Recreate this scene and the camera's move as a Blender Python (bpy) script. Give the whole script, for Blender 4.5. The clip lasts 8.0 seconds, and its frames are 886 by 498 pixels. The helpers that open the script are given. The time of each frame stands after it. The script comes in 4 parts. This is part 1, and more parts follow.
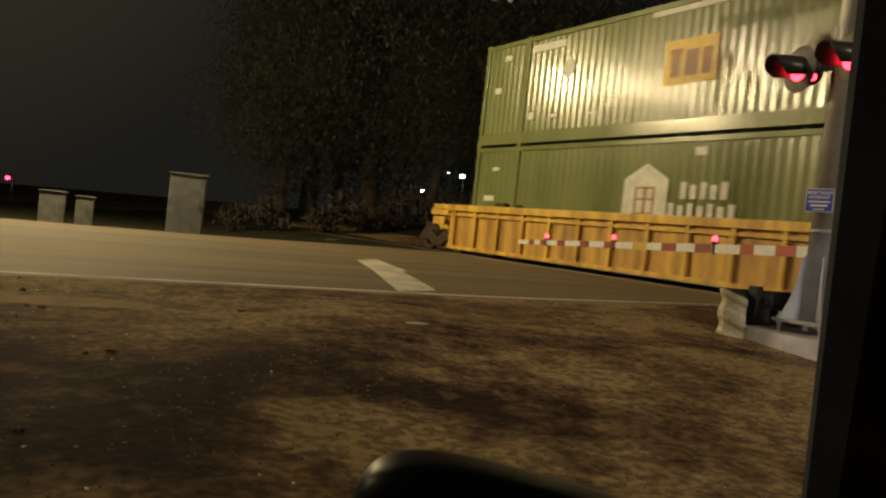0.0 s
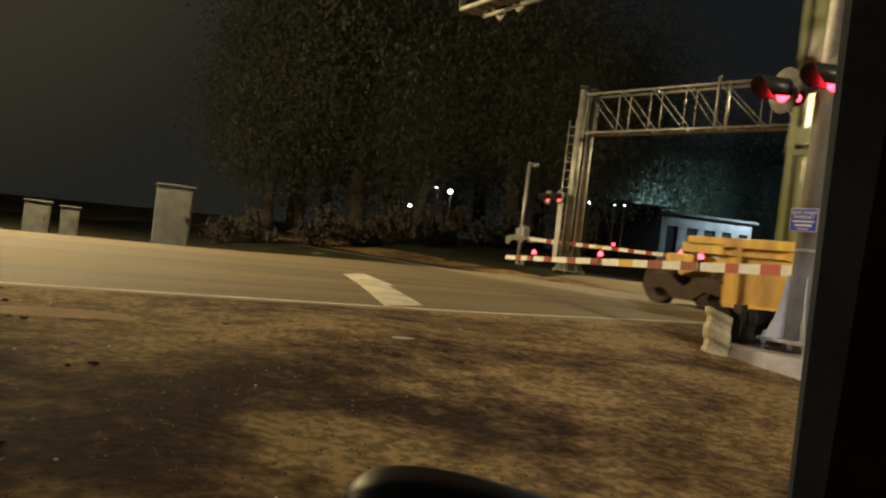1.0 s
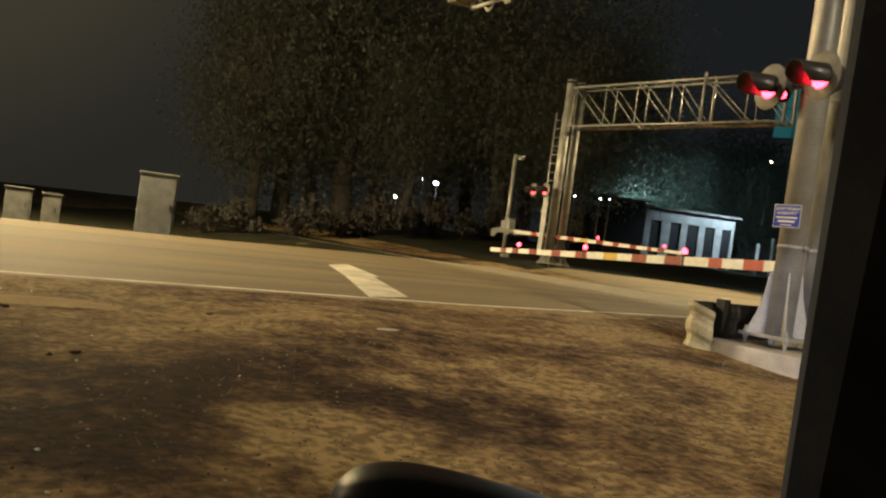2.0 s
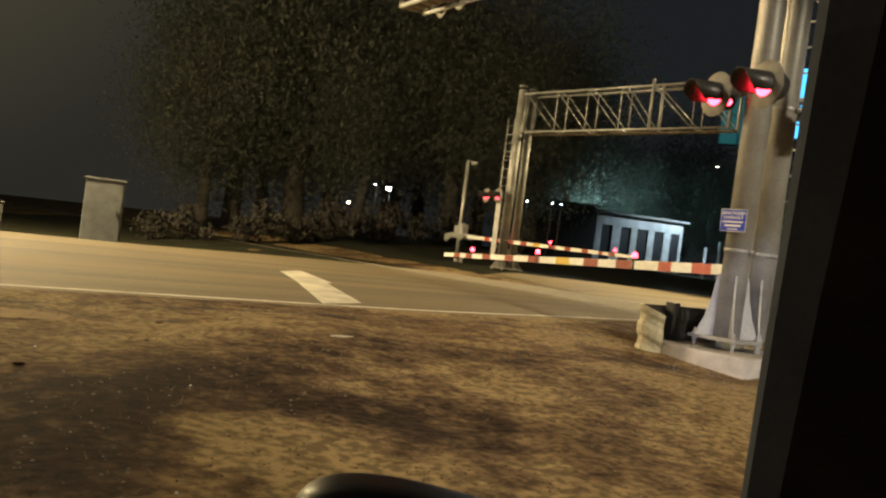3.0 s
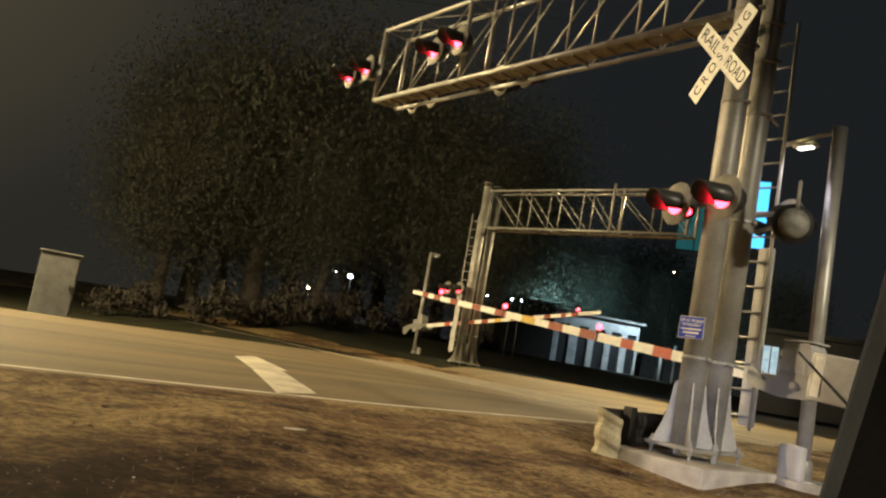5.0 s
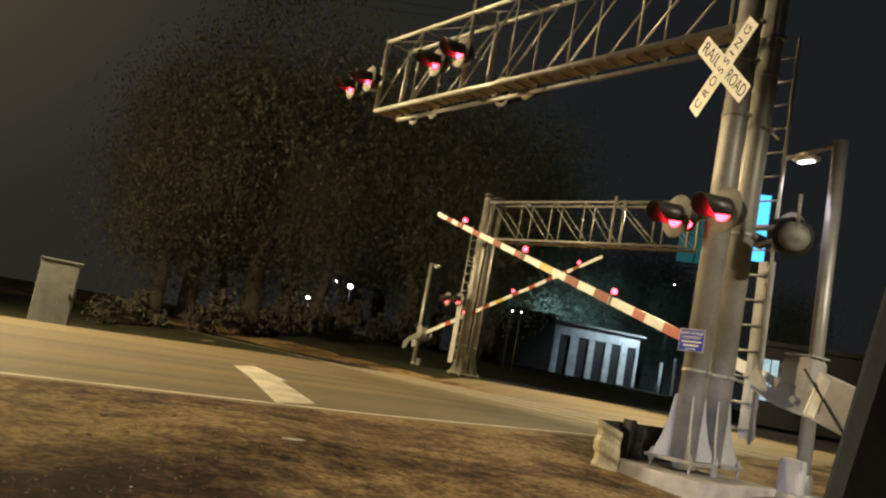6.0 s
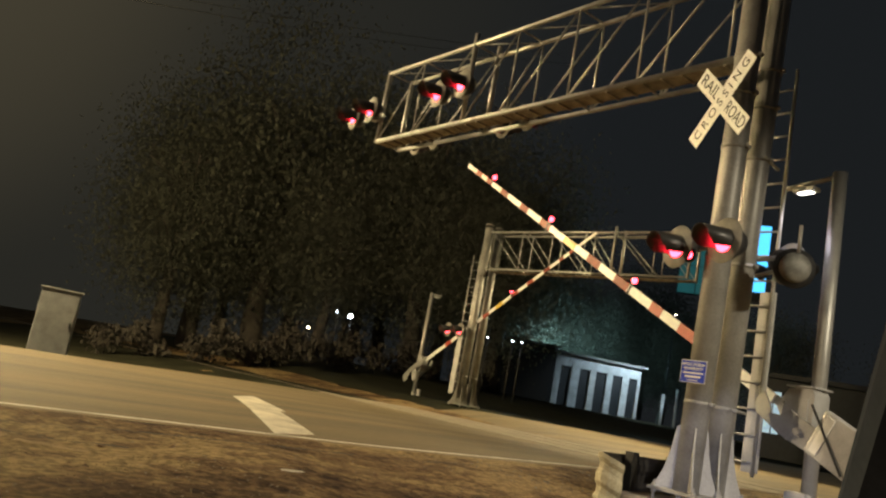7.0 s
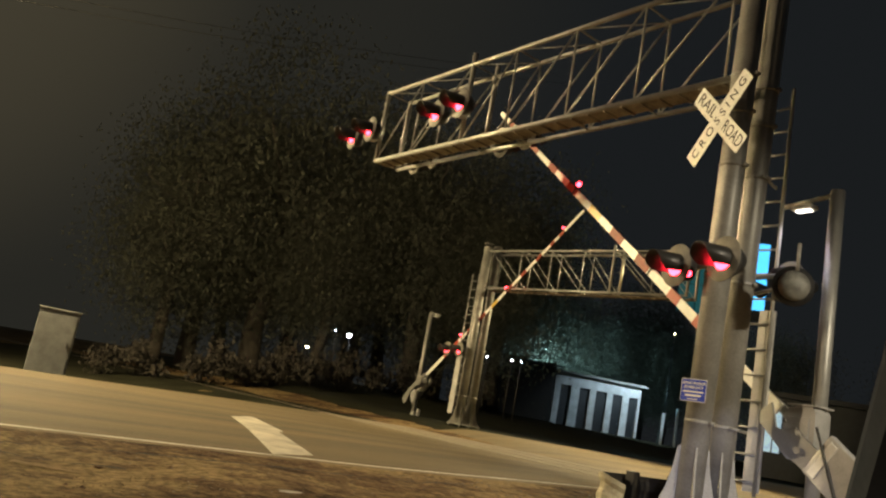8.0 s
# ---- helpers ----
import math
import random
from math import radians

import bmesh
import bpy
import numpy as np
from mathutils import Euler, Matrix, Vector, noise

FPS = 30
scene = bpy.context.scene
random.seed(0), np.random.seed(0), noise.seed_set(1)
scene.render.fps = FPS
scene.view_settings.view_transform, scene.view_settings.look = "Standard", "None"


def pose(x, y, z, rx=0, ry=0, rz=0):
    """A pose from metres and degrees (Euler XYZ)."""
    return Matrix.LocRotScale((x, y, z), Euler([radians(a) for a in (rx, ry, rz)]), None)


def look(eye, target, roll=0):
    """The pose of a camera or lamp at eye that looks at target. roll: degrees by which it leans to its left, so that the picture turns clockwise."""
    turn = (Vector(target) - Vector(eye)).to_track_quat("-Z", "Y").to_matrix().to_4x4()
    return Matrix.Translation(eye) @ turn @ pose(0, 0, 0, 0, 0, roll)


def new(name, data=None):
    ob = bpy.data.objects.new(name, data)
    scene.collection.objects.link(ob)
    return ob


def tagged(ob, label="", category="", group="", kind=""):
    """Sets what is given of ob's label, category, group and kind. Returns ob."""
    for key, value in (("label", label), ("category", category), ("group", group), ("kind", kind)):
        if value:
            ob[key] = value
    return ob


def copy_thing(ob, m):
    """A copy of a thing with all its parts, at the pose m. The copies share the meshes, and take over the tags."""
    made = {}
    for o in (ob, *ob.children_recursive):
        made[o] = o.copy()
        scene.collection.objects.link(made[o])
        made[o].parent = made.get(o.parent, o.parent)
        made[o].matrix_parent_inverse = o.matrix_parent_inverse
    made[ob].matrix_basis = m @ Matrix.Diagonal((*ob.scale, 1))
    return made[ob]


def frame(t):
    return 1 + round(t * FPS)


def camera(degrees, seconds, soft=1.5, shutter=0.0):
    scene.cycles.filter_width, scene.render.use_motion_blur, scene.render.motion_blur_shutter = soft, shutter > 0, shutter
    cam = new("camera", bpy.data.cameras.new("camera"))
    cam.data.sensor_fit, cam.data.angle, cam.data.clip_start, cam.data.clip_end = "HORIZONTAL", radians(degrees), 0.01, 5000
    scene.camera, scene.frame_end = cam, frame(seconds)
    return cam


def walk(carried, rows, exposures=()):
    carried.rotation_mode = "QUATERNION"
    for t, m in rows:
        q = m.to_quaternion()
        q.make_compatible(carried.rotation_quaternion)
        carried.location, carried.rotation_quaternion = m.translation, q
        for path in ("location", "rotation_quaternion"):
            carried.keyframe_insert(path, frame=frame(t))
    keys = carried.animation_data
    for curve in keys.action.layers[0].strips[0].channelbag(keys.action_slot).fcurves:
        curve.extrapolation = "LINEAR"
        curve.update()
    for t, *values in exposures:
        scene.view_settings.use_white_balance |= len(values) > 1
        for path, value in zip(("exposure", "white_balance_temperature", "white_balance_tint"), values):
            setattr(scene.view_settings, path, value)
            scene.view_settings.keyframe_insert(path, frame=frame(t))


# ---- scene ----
cam = camera(58.0, 8.0, soft=2.3, shutter=0.3)
PATH = [
    (0, pose(-0.000, 0.000, 1.100, 88.78, -6.24, -30.86)),
    (0.5, pose(-0.000, 0.000, 1.100, 89.14, -6.81, -30.98)),
    (1, pose(-0.000, 0.000, 1.100, 89.96, -6.95, -31.79)),
    (2.5, pose(-0.005, 0.008, 1.104, 89.35, -7.68, -33.93)),
    (3, pose(-0.006, 0.010, 1.105, 90.31, -7.24, -36.24)),
    (3.5, pose(-0.020, 0.031, 1.134, 90.68, -7.88, -38.30)),
    (4, pose(-0.023, 0.036, 1.136, 92.83, -8.84, -38.71)),
    (4.5, pose(-0.025, 0.039, 1.136, 95.75, -9.68, -39.24)),
    (5, pose(-0.025, 0.039, 1.136, 97.26, -9.93, -39.32)),
    (6.5, pose(-0.025, 0.039, 1.136, 98.75, -10.50, -39.35)),
    (7, pose(-0.025, 0.039, 1.136, 100.19, -10.50, -39.33)),
    (7.5, pose(-0.025, 0.039, 1.136, 101.29, -10.36, -39.50)),
    (8, pose(-0.025, 0.039, 1.136, 101.56, -10.33, -39.38)),
]
walk(cam, PATH, [(0, 0.0), (0.5, 0.1), (1.0, 0.55), (2.5, 1.0), (3.5, 1.2), (4.5, 1.1), (6.5, 1.0), (8.0, 0.9)])

# ---- light ----
world = bpy.data.worlds.new("night")
world.use_nodes = True
scene.world = world
wt = world.node_tree
bg = wt.nodes["Background"]
# dull night sky, with the street lamp's haze painted in on one side
co, dot, ramp = wt.nodes.new("ShaderNodeTexCoord"), wt.nodes.new("ShaderNodeVectorMath"), wt.nodes.new("ShaderNodeValToRGB")
dot.operation = "DOT_PRODUCT"
dot.inputs[1].default_value = Vector((-0.12, 0.9, 0.42)).normalized()
wt.links.new(co.outputs["Generated"], dot.inputs[0])
wt.links.new(dot.outputs["Value"], ramp.inputs["Fac"])
ramp.color_ramp.interpolation = "EASE"
ramp.color_ramp.elements[0].position, ramp.color_ramp.elements[0].color = 0.62, (0.0054, 0.0062, 0.0068, 1)
ramp.color_ramp.elements[1].position, ramp.color_ramp.elements[1].color = 1.0, (0.03, 0.0255, 0.016, 1)
mid = ramp.color_ramp.elements.new(0.88)
mid.color = (0.0105, 0.0102, 0.0082, 1)
wt.links.new(ramp.outputs["Color"], bg.inputs["Color"])
bg.inputs["Strength"].default_value = 1.0


def lamp(name, kind, where, power, colour, size=0.2, target=None, spread=None):
    data = bpy.data.lights.new(name, kind)
    data.energy, data.color = power, colour
    if kind == "SPOT":
        data.spot_size, data.spot_blend, data.shadow_soft_size = radians(spread or 120), 0.6, size
    elif kind == "POINT":
        data.shadow_soft_size = size
    ob = new(name, data)
    ob.matrix_world = look(where, target) if target else pose(*where)
    return ob


SODIUM = (1.0, 0.77, 0.38)
lamp("street_or_fill_light", "POINT", (0.6, 23.6, 8.0), 6900, SODIUM, 0.5)
lamp("street_or_fill_light", "SPOT", (-18, 22, 13), 8300, (1.0, 0.755, 0.46), 0.3, (5, 6, 0), 165)
lamp("street_or_fill_light", "SPOT", (25, 17.5, 8.5), 4200, (1.0, 0.79, 0.42), 0.3, (15, 11, 0), 130)
# unseen lamp added behind the view, a narrow spot to brighten the right verge
lamp("street_or_fill_light", "SPOT", (4, -13, 9), 5600, (1.0, 0.86, 0.62), 0.3, (6.4, 2.4, 0), 36)
lamp("gate_lamp", "SPOT", (8.62, 4.72, 4.12), 12, (0.94, 0.88, 1.0), 0.06, (8.0, 5.0, 0), 96)
# the low beam of the parked car, on the foot of the masts
lamp("headlight", "SPOT", (1.7, 0.75, 0.66), 430, (0.9, 0.85, 1.0), 0.05, (8.1, 4.9, 0.72), 17)
lamp("yard_light", "POINT", (50, 48, 7.6), 1700, (0.5, 0.88, 1.0), 0.3)
lamp("yard_light", "SPOT", (50.2, 36.0, 7.5), 850, (0.72, 0.9, 1.0), 0.3, (50.3, 40.5, 3), 105)


# ---- materials ----
def mat(name, base, rough=0.6, metal=0.0, vary=0.25, scale=8.0, fine=60.0, bump=0.15, emit=None, power=0.0, stain=None, coat=0.0, streak=1.0, shine=0.5):
    """A surface with stains at one scale, grain at another, and fine relief."""
    m = bpy.data.materials.new(name)
    m.use_nodes = True
    nt = m.node_tree
    bs = nt.nodes["Principled BSDF"]
    bs.inputs["Roughness"].default_value, bs.inputs["Metallic"].default_value = rough, metal
    bs.inputs["Coat Weight"].default_value, bs.inputs["Coat Roughness"].default_value = coat, 0.16
    tc = nt.nodes.new("ShaderNodeTexCoord")
    big, small = nt.nodes.new("ShaderNodeTexNoise"), nt.nodes.new("ShaderNodeTexNoise")
    big.inputs["Scale"].default_value, small.inputs["Scale"].default_value = scale, fine
    big.inputs["Detail"].default_value, small.inputs["Detail"].default_value = 5, 3
    run = nt.nodes.new("ShaderNodeMapping")
    run.inputs["Scale"].default_value = streak if isinstance(streak, tuple) else (1, 1, streak)
    nt.links.new(tc.outputs["Object"], run.inputs["Vector"])
    for n in (big, small):
        nt.links.new(run.outputs["Vector"], n.inputs["Vector"])
    bs.inputs["Specular IOR Level"].default_value = shine
    add = nt.nodes.new("ShaderNodeMath")
    add.operation = "MULTIPLY_ADD"
    nt.links.new(small.outputs["Fac"], add.inputs[0])
    add.inputs[1].default_value = 0.4
    nt.links.new(big.outputs["Fac"], add.inputs[2])
    ramp = nt.nodes.new("ShaderNodeValToRGB")
    ramp.color_ramp.elements[0].position, ramp.color_ramp.elements[1].position = 0.5, 0.9
    low = stain or tuple(c * (1 - vary) for c in base)
    ramp.color_ramp.elements[0].color = (*low, 1)
    ramp.color_ramp.elements[1].color = (*(min(1, c * (1 + vary * 0.5)) for c in base), 1)
    nt.links.new(add.outputs[0], ramp.inputs["Fac"])
    nt.links.new(ramp.outputs["Color"], bs.inputs["Base Color"])
    if bump:
        bp = nt.nodes.new("ShaderNodeBump")
        bp.inputs["Strength"].default_value, bp.inputs["Distance"].default_value = bump, 0.01
        nt.links.new(small.outputs["Fac"], bp.inputs["Height"])
        nt.links.new(bp.outputs["Normal"], bs.inputs["Normal"])
        rr = nt.nodes.new("ShaderNodeMapRange")
        rr.inputs["To Min"].default_value, rr.inputs["To Max"].default_value = max(0.02, rough - 0.12), min(1, rough + 0.15)
        nt.links.new(big.outputs["Fac"], rr.inputs["Value"])
        nt.links.new(rr.outputs["Result"], bs.inputs["Roughness"])
    if emit:
        bs.inputs["Emission Color"].default_value = (*emit, 1)
        bs.inputs["Emission Strength"].default_value = power
    return m


STEEL = mat("galvanised_steel", (0.32, 0.315, 0.29), 0.46, 0.3, 0.3, 3, 40, 0.08)
ALU = mat("aluminium", (0.36, 0.36, 0.34), 0.42, 0.4, 0.2, 5, 50, 0.05)
GREY = mat("grey_paint", (0.46, 0.46, 0.45), 0.5, 0.1, 0.25, 4, 60, 0.1)
BLACK = mat("black_paint", (0.012, 0.012, 0.012), 0.45, 0, 0.2, 8, 80, 0.1)
RUBBER = mat("black_trim", (0.034, 0.04, 0.052), 0.9, 0, 0.3, 20, 300, 0.0, shine=0.05)
CONCRETE = mat("concrete", (0.42, 0.39, 0.34), 0.85, 0, 0.35, 4, 70, 0.4)
WHITE = mat("white_sheeting", (0.75, 0.75, 0.72), 0.4, 0, 0.12, 12, 90, 0.04)
FADED = mat("faded_red_sheeting", (0.28, 0.065, 0.04), 0.55, 0, 0.3, 9, 80, 0.04)
RED = mat("red_sheeting", (0.42, 0.075, 0.045), 0.5, 0, 0.2, 12, 90, 0.04)
YELLOW = mat("yellow_sheeting", (0.6, 0.42, 0.09), 0.4, 0, 0.1, 12, 90, 0.04)
BLUE = mat("blue_sign", (0.015, 0.045, 0.5), 0.65, 0, 0.1, 12, 90, 0.03)
INK = mat("black_ink", (0.015, 0.015, 0.015), 0.5, 0, 0.1, 12, 90, 0.0)
LIT = mat("lit_red_lens", (0.6, 0.02, 0.03), 0.3, 0, 0.05, 5, 20, 0, (1.0, 0.016, 0.03), 18.0)
TIP = mat("red_arm_lamp", (0.6, 0.02, 0.03), 0.3, 0, 0.05, 5, 20, 0, (1.0, 0.03, 0.05), 10.0)
GREEN = mat("green_container", (0.19, 0.215, 0.085), 0.22, 0.0, 0.3, 0.8, 25, 0.05, stain=(0.13, 0.155, 0.062), coat=0.35, streak=0.15)
CARYEL = mat("yellow_car_paint", (0.62, 0.42, 0.06), 0.5, 0.05, 0.35, 3.2, 30, 0.12, stain=(0.34, 0.18, 0.04), streak=0.12)
RUST = mat("rusty_iron", (0.055, 0.034, 0.022), 0.75, 0.3, 0.5, 4, 50, 0.4)
RAIL = mat("rail_steel", (0.35, 0.30, 0.25), 0.35, 0.8, 0.4, 3, 40, 0.1)
PAINT = mat("road_paint", (0.62, 0.58, 0.47), 0.7, 0, 0.4, 3, 60, 0.3)
BARK = mat("bark", (0.05, 0.043, 0.035), 0.9, 0, 0.4, 6, 40, 0.6)
LEAF = mat("leaf", (0.1, 0.106, 0.08), 0.8, 0, 0.4, 0.6, 9, 0.1)
# leaves let half of the light through
leaf_tree = LEAF.node_tree
through_leaf, half = leaf_tree.nodes.new("ShaderNodeBsdfTranslucent"), leaf_tree.nodes.new("ShaderNodeMixShader")
through_leaf.inputs["Color"].default_value = (0.085, 0.09, 0.066, 1)
leaf_tree.links.new(leaf_tree.nodes["Principled BSDF"].outputs[0], half.inputs[1])
leaf_tree.links.new(through_leaf.outputs[0], half.inputs[2])
leaf_tree.links.new(half.outputs[0], leaf_tree.nodes["Material Output"].inputs["Surface"])
SHEDW = mat("pale_siding", (0.55, 0.60, 0.62), 0.7, 0, 0.3, 1.5, 30, 0.2)
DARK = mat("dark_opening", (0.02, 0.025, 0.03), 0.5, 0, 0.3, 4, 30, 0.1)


# ---- mesh helpers ----
def part(name, bm, material, parent=None, label="", smooth=False):
    me = bpy.data.meshes.new(name)
    bmesh.ops.recalc_face_normals(bm, faces=bm.faces)
    if smooth:
        for fc in bm.faces:
            fc.smooth = len(fc.verts) == 4
    bm.to_mesh(me)
    bm.free()
    me.materials.append(material)
    ob = new(name, me)
    ob.parent = parent
    if label:
        tagged(ob, label)
    return ob


def thing(name, m, label, category, group="", kind=""):
    ob = new(name)
    ob.empty_display_size = 0.1
    ob.matrix_basis = m
    return tagged(ob, label, category, group, kind)


def box(bm, x0, y0, z0, x1, y1, z1, bevel=0.0, m=None):
    g = bmesh.ops.create_cube(bm, size=1)
    vs = g["verts"]
    bmesh.ops.transform(bm, matrix=Matrix.Translation(((x0 + x1) / 2, (y0 + y1) / 2, (z0 + z1) / 2)) @ Matrix.Diagonal((x1 - x0, y1 - y0, z1 - z0, 1)), verts=vs)
    if bevel:
        es = list({e for v in vs for e in v.link_edges})
        r = bmesh.ops.bevel(bm, geom=es, offset=bevel, segments=2, affect="EDGES", profile=0.6)
        vs = list({v for fc in r["faces"] for v in fc.verts} | {v for v in vs if v.is_valid})
    if m:
        bmesh.ops.transform(bm, matrix=m, verts=vs)
    return bm


def tube(bm, a, b, r, r2=None, seg=12):
    a, b = Vector(a), Vector(b)
    d = b - a
    m = Matrix.Translation((a + b) / 2) @ d.to_track_quat("Z", "Y").to_matrix().to_4x4()
    bmesh.ops.create_cone(bm, cap_ends=True, segments=seg, radius1=r, radius2=r if r2 is None else r2, depth=d.length, matrix=m)
    return bm


def lathe(bm, profile, m=None, seg=20):
    """Turns (radius, height) pairs round z."""
    rings = []
    for r, z in profile:
        rings.append([bm.verts.new((r * math.cos(2 * math.pi * k / seg), r * math.sin(2 * math.pi * k / seg), z)) for k in range(seg)])
    for p, q in zip(rings, rings[1:]):
        for k in range(seg):
            bm.faces.new((p[k], p[(k + 1) % seg], q[(k + 1) % seg], q[k]))
    bm.faces.new(rings[0]), bm.faces.new(rings[-1])
    if m:
        bmesh.ops.transform(bm, matrix=m, verts=[v for ring in rings for v in ring])
    return bm


def prism(bm, outline, depth, m=None):
    """An outline in x, y raised to depth along z."""
    low = [bm.verts.new((x, y, 0)) for x, y in outline]
    top = [bm.verts.new((x, y, depth)) for x, y in outline]
    bm.faces.new(low[::-1]), bm.faces.new(top)
    n = len(low)
    for k in range(n):
        bm.faces.new((low[k], low[(k + 1) % n], top[(k + 1) % n], top[k]))
    if m:
        bmesh.ops.transform(bm, matrix=m, verts=low + top)
    return bm


def nb():
    return bmesh.new()


def cyl(name, a, b, r, material, parent, label="", r2=None, seg=12):
    return part(name, tube(nb(), a, b, r, r2, seg), material, parent, label, True)


def block(name, x0, y0, z0, x1, y1, z1, material, parent, label="", bevel=0.0):
    return part(name, box(nb(), x0, y0, z0, x1, y1, z1, bevel), material, parent, label)


def words(name, text, size, m, material, parent, width=None):
    cu = bpy.data.curves.new(name, "FONT")
    cu.body, cu.size, cu.extrude, cu.align_x, cu.align_y = text, size, 0.0015, "CENTER", "CENTER"
    cu.materials.append(material)
    ob = new(name, cu)
    ob.parent, ob.matrix_basis = parent, m
    if width:
        bpy.context.view_layer.update()
        ob.scale.x = width / max(0.01, ob.dimensions.x)
    return ob

# ---- ground, road, track ----
EDGE, FAR_EDGE, TRACK, RAIL_TOP = 7.85, 20.0, 13.92, 0.5


def ease(a, b, v):
    k = max(0, min(1, (v - a) / (b - a)))
    return k * k * (3 - 2 * k)


def road_z(x, y):
    near = ease(5, 12, x) * (1 - ease(24, 60, x))
    k = (y - 13.9) / 6.1
    crowned = 0.33 + 0.009 * max(-10, min(12, x)) + 0.13 * max(0, 1 - k * k)
    bank = 0.26 * ease(15.7, 18, x) * ease(13, 20, y) * (1 - ease(60, 140, x))
    return crowned + (RAIL_TOP - crowned) * near + bank


def ground_z(x, y):
    if y < EDGE - 0.08:
        z = road_z(x, EDGE) * (0.25 + 0.75 * ease(-1, 7.2, y)) + 0.004
        z += 0.05 * noise.noise((x * 0.5, y * 0.5, 3)) * ease(7.4, 5.5, y) + 0.014 * noise.noise((x * 1.7, y * 1.7, 7))
        z -= 0.1 * math.exp(-((x - 7.0) ** 2 + (y - 4.6) ** 2) / 0.9)
        return z
    if y < FAR_EDGE + 0.3:
        return road_z(x, y) - 0.06
    rise = 0.08 * ease(20.3, 21.4, y) * ease(12, 17, x) + 1.1 * ease(22, 42, y) * ease(12, 30, x)
    fall = 0.32 * ease(20.3, 22.5, y) * (1 - ease(9, 13, x))
    return road_z(x, FAR_EDGE) + rise - fall - 0.06 + 0.04 * noise.noise((x * 0.5, y * 0.5, 0))


def sheet(name, xs, ys, height, material, label, category):
    vs = [(x, y, height(x, y)) for y in ys for x in xs]
    n = len(xs)
    fs = [(j * n + i, j * n + i + 1, (j + 1) * n + i + 1, (j + 1) * n + i) for j in range(len(ys) - 1) for i in range(n - 1)]
    me = bpy.data.meshes.new(name)
    me.from_pydata(vs, [], fs)
    me.materials.append(material)
    me.polygons.foreach_set("use_smooth", [True] * len(fs))
    return tagged(new(name, me), label, category, "", "structure")


def steps(*spans):
    out = []
    for a, b, s in spans:
        k = max(1, round((b - a) / s))
        out += [a + (b - a) * i / k for i in range(k)]
    return out + [spans[-1][1]]


def earth():
    m = mat("earth", (0.17, 0.115, 0.06), 0.95, 0, 0.3, 1.2, 40, 0.5)
    nt = m.node_tree
    bs = nt.nodes["Principled BSDF"]
    tc = nt.nodes["Texture Coordinate"]
    sand, grit, mix, ramp = (nt.nodes.new(k) for k in ("ShaderNodeTexNoise", "ShaderNodeTexNoise", "ShaderNodeMix", "ShaderNodeValToRGB"))
    mp = nt.nodes.new("ShaderNodeMapping")
    mp.inputs["Rotation"].default_value = (0, 0, 0.5)
    mp.inputs["Scale"].default_value = (0.5, 0.62, 1)
    nt.links.new(tc.outputs["Object"], mp.inputs["Vector"])
    nt.links.new(mp.outputs["Vector"], sand.inputs["Vector"])
    sand.inputs["Scale"].default_value, sand.inputs["Detail"].default_value, sand.inputs["Roughness"].default_value = 0.9, 10, 0.6
    grit.inputs["Scale"].default_value, grit.inputs["Detail"].default_value = 17, 10
    nt.links.new(tc.outputs["Object"], grit.inputs["Vector"])
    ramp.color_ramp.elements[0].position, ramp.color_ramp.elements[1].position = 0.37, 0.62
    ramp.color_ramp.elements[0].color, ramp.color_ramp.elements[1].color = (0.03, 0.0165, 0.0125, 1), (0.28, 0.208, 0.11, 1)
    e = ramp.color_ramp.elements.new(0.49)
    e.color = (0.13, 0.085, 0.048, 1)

    ragged, centred, warp = nt.nodes.new("ShaderNodeTexNoise"), nt.nodes.new("ShaderNodeVectorMath"), nt.nodes.new("ShaderNodeVectorMath")
    ragged.inputs["Scale"].default_value, ragged.inputs["Detail"].default_value, ragged.inputs["Roughness"].default_value = 1.6, 8, 0.62
    nt.links.new(tc.outputs["Object"], ragged.inputs["Vector"])
    centred.operation, warp.operation = "SUBTRACT", "MULTIPLY_ADD"
    centred.inputs[1].default_value = (0.5, 0.5, 0.5)
    nt.links.new(ragged.outputs["Color"], centred.inputs[0])
    nt.links.new(centred.outputs["Vector"], warp.inputs[0])
    warp.inputs[1].default_value = (1.9, 1.3, 0)
    nt.links.new(tc.outputs["Object"], warp.inputs[2])

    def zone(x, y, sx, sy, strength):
        """A patch of other ground tone round a place, with a ragged edge; adds to what it gets."""
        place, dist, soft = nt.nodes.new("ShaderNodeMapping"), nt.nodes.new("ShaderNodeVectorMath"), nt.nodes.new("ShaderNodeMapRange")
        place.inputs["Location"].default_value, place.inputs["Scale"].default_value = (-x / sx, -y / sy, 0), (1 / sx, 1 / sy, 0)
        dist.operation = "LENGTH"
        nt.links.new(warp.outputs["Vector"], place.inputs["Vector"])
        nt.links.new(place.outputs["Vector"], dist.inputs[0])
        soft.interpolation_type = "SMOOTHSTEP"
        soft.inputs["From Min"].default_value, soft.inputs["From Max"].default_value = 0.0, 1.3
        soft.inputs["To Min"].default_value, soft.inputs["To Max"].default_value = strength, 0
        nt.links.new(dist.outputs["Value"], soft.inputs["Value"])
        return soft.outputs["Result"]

    clump, amount = nt.nodes.new("ShaderNodeTexNoise"), nt.nodes.new("ShaderNodeMath")
    clump.inputs["Scale"].default_value, clump.inputs["Detail"].default_value, clump.inputs["Roughness"].default_value = 4.0, 7, 0.62
    nt.links.new(tc.outputs["Object"], clump.inputs["Vector"])
    amount.operation = "MULTIPLY_ADD"
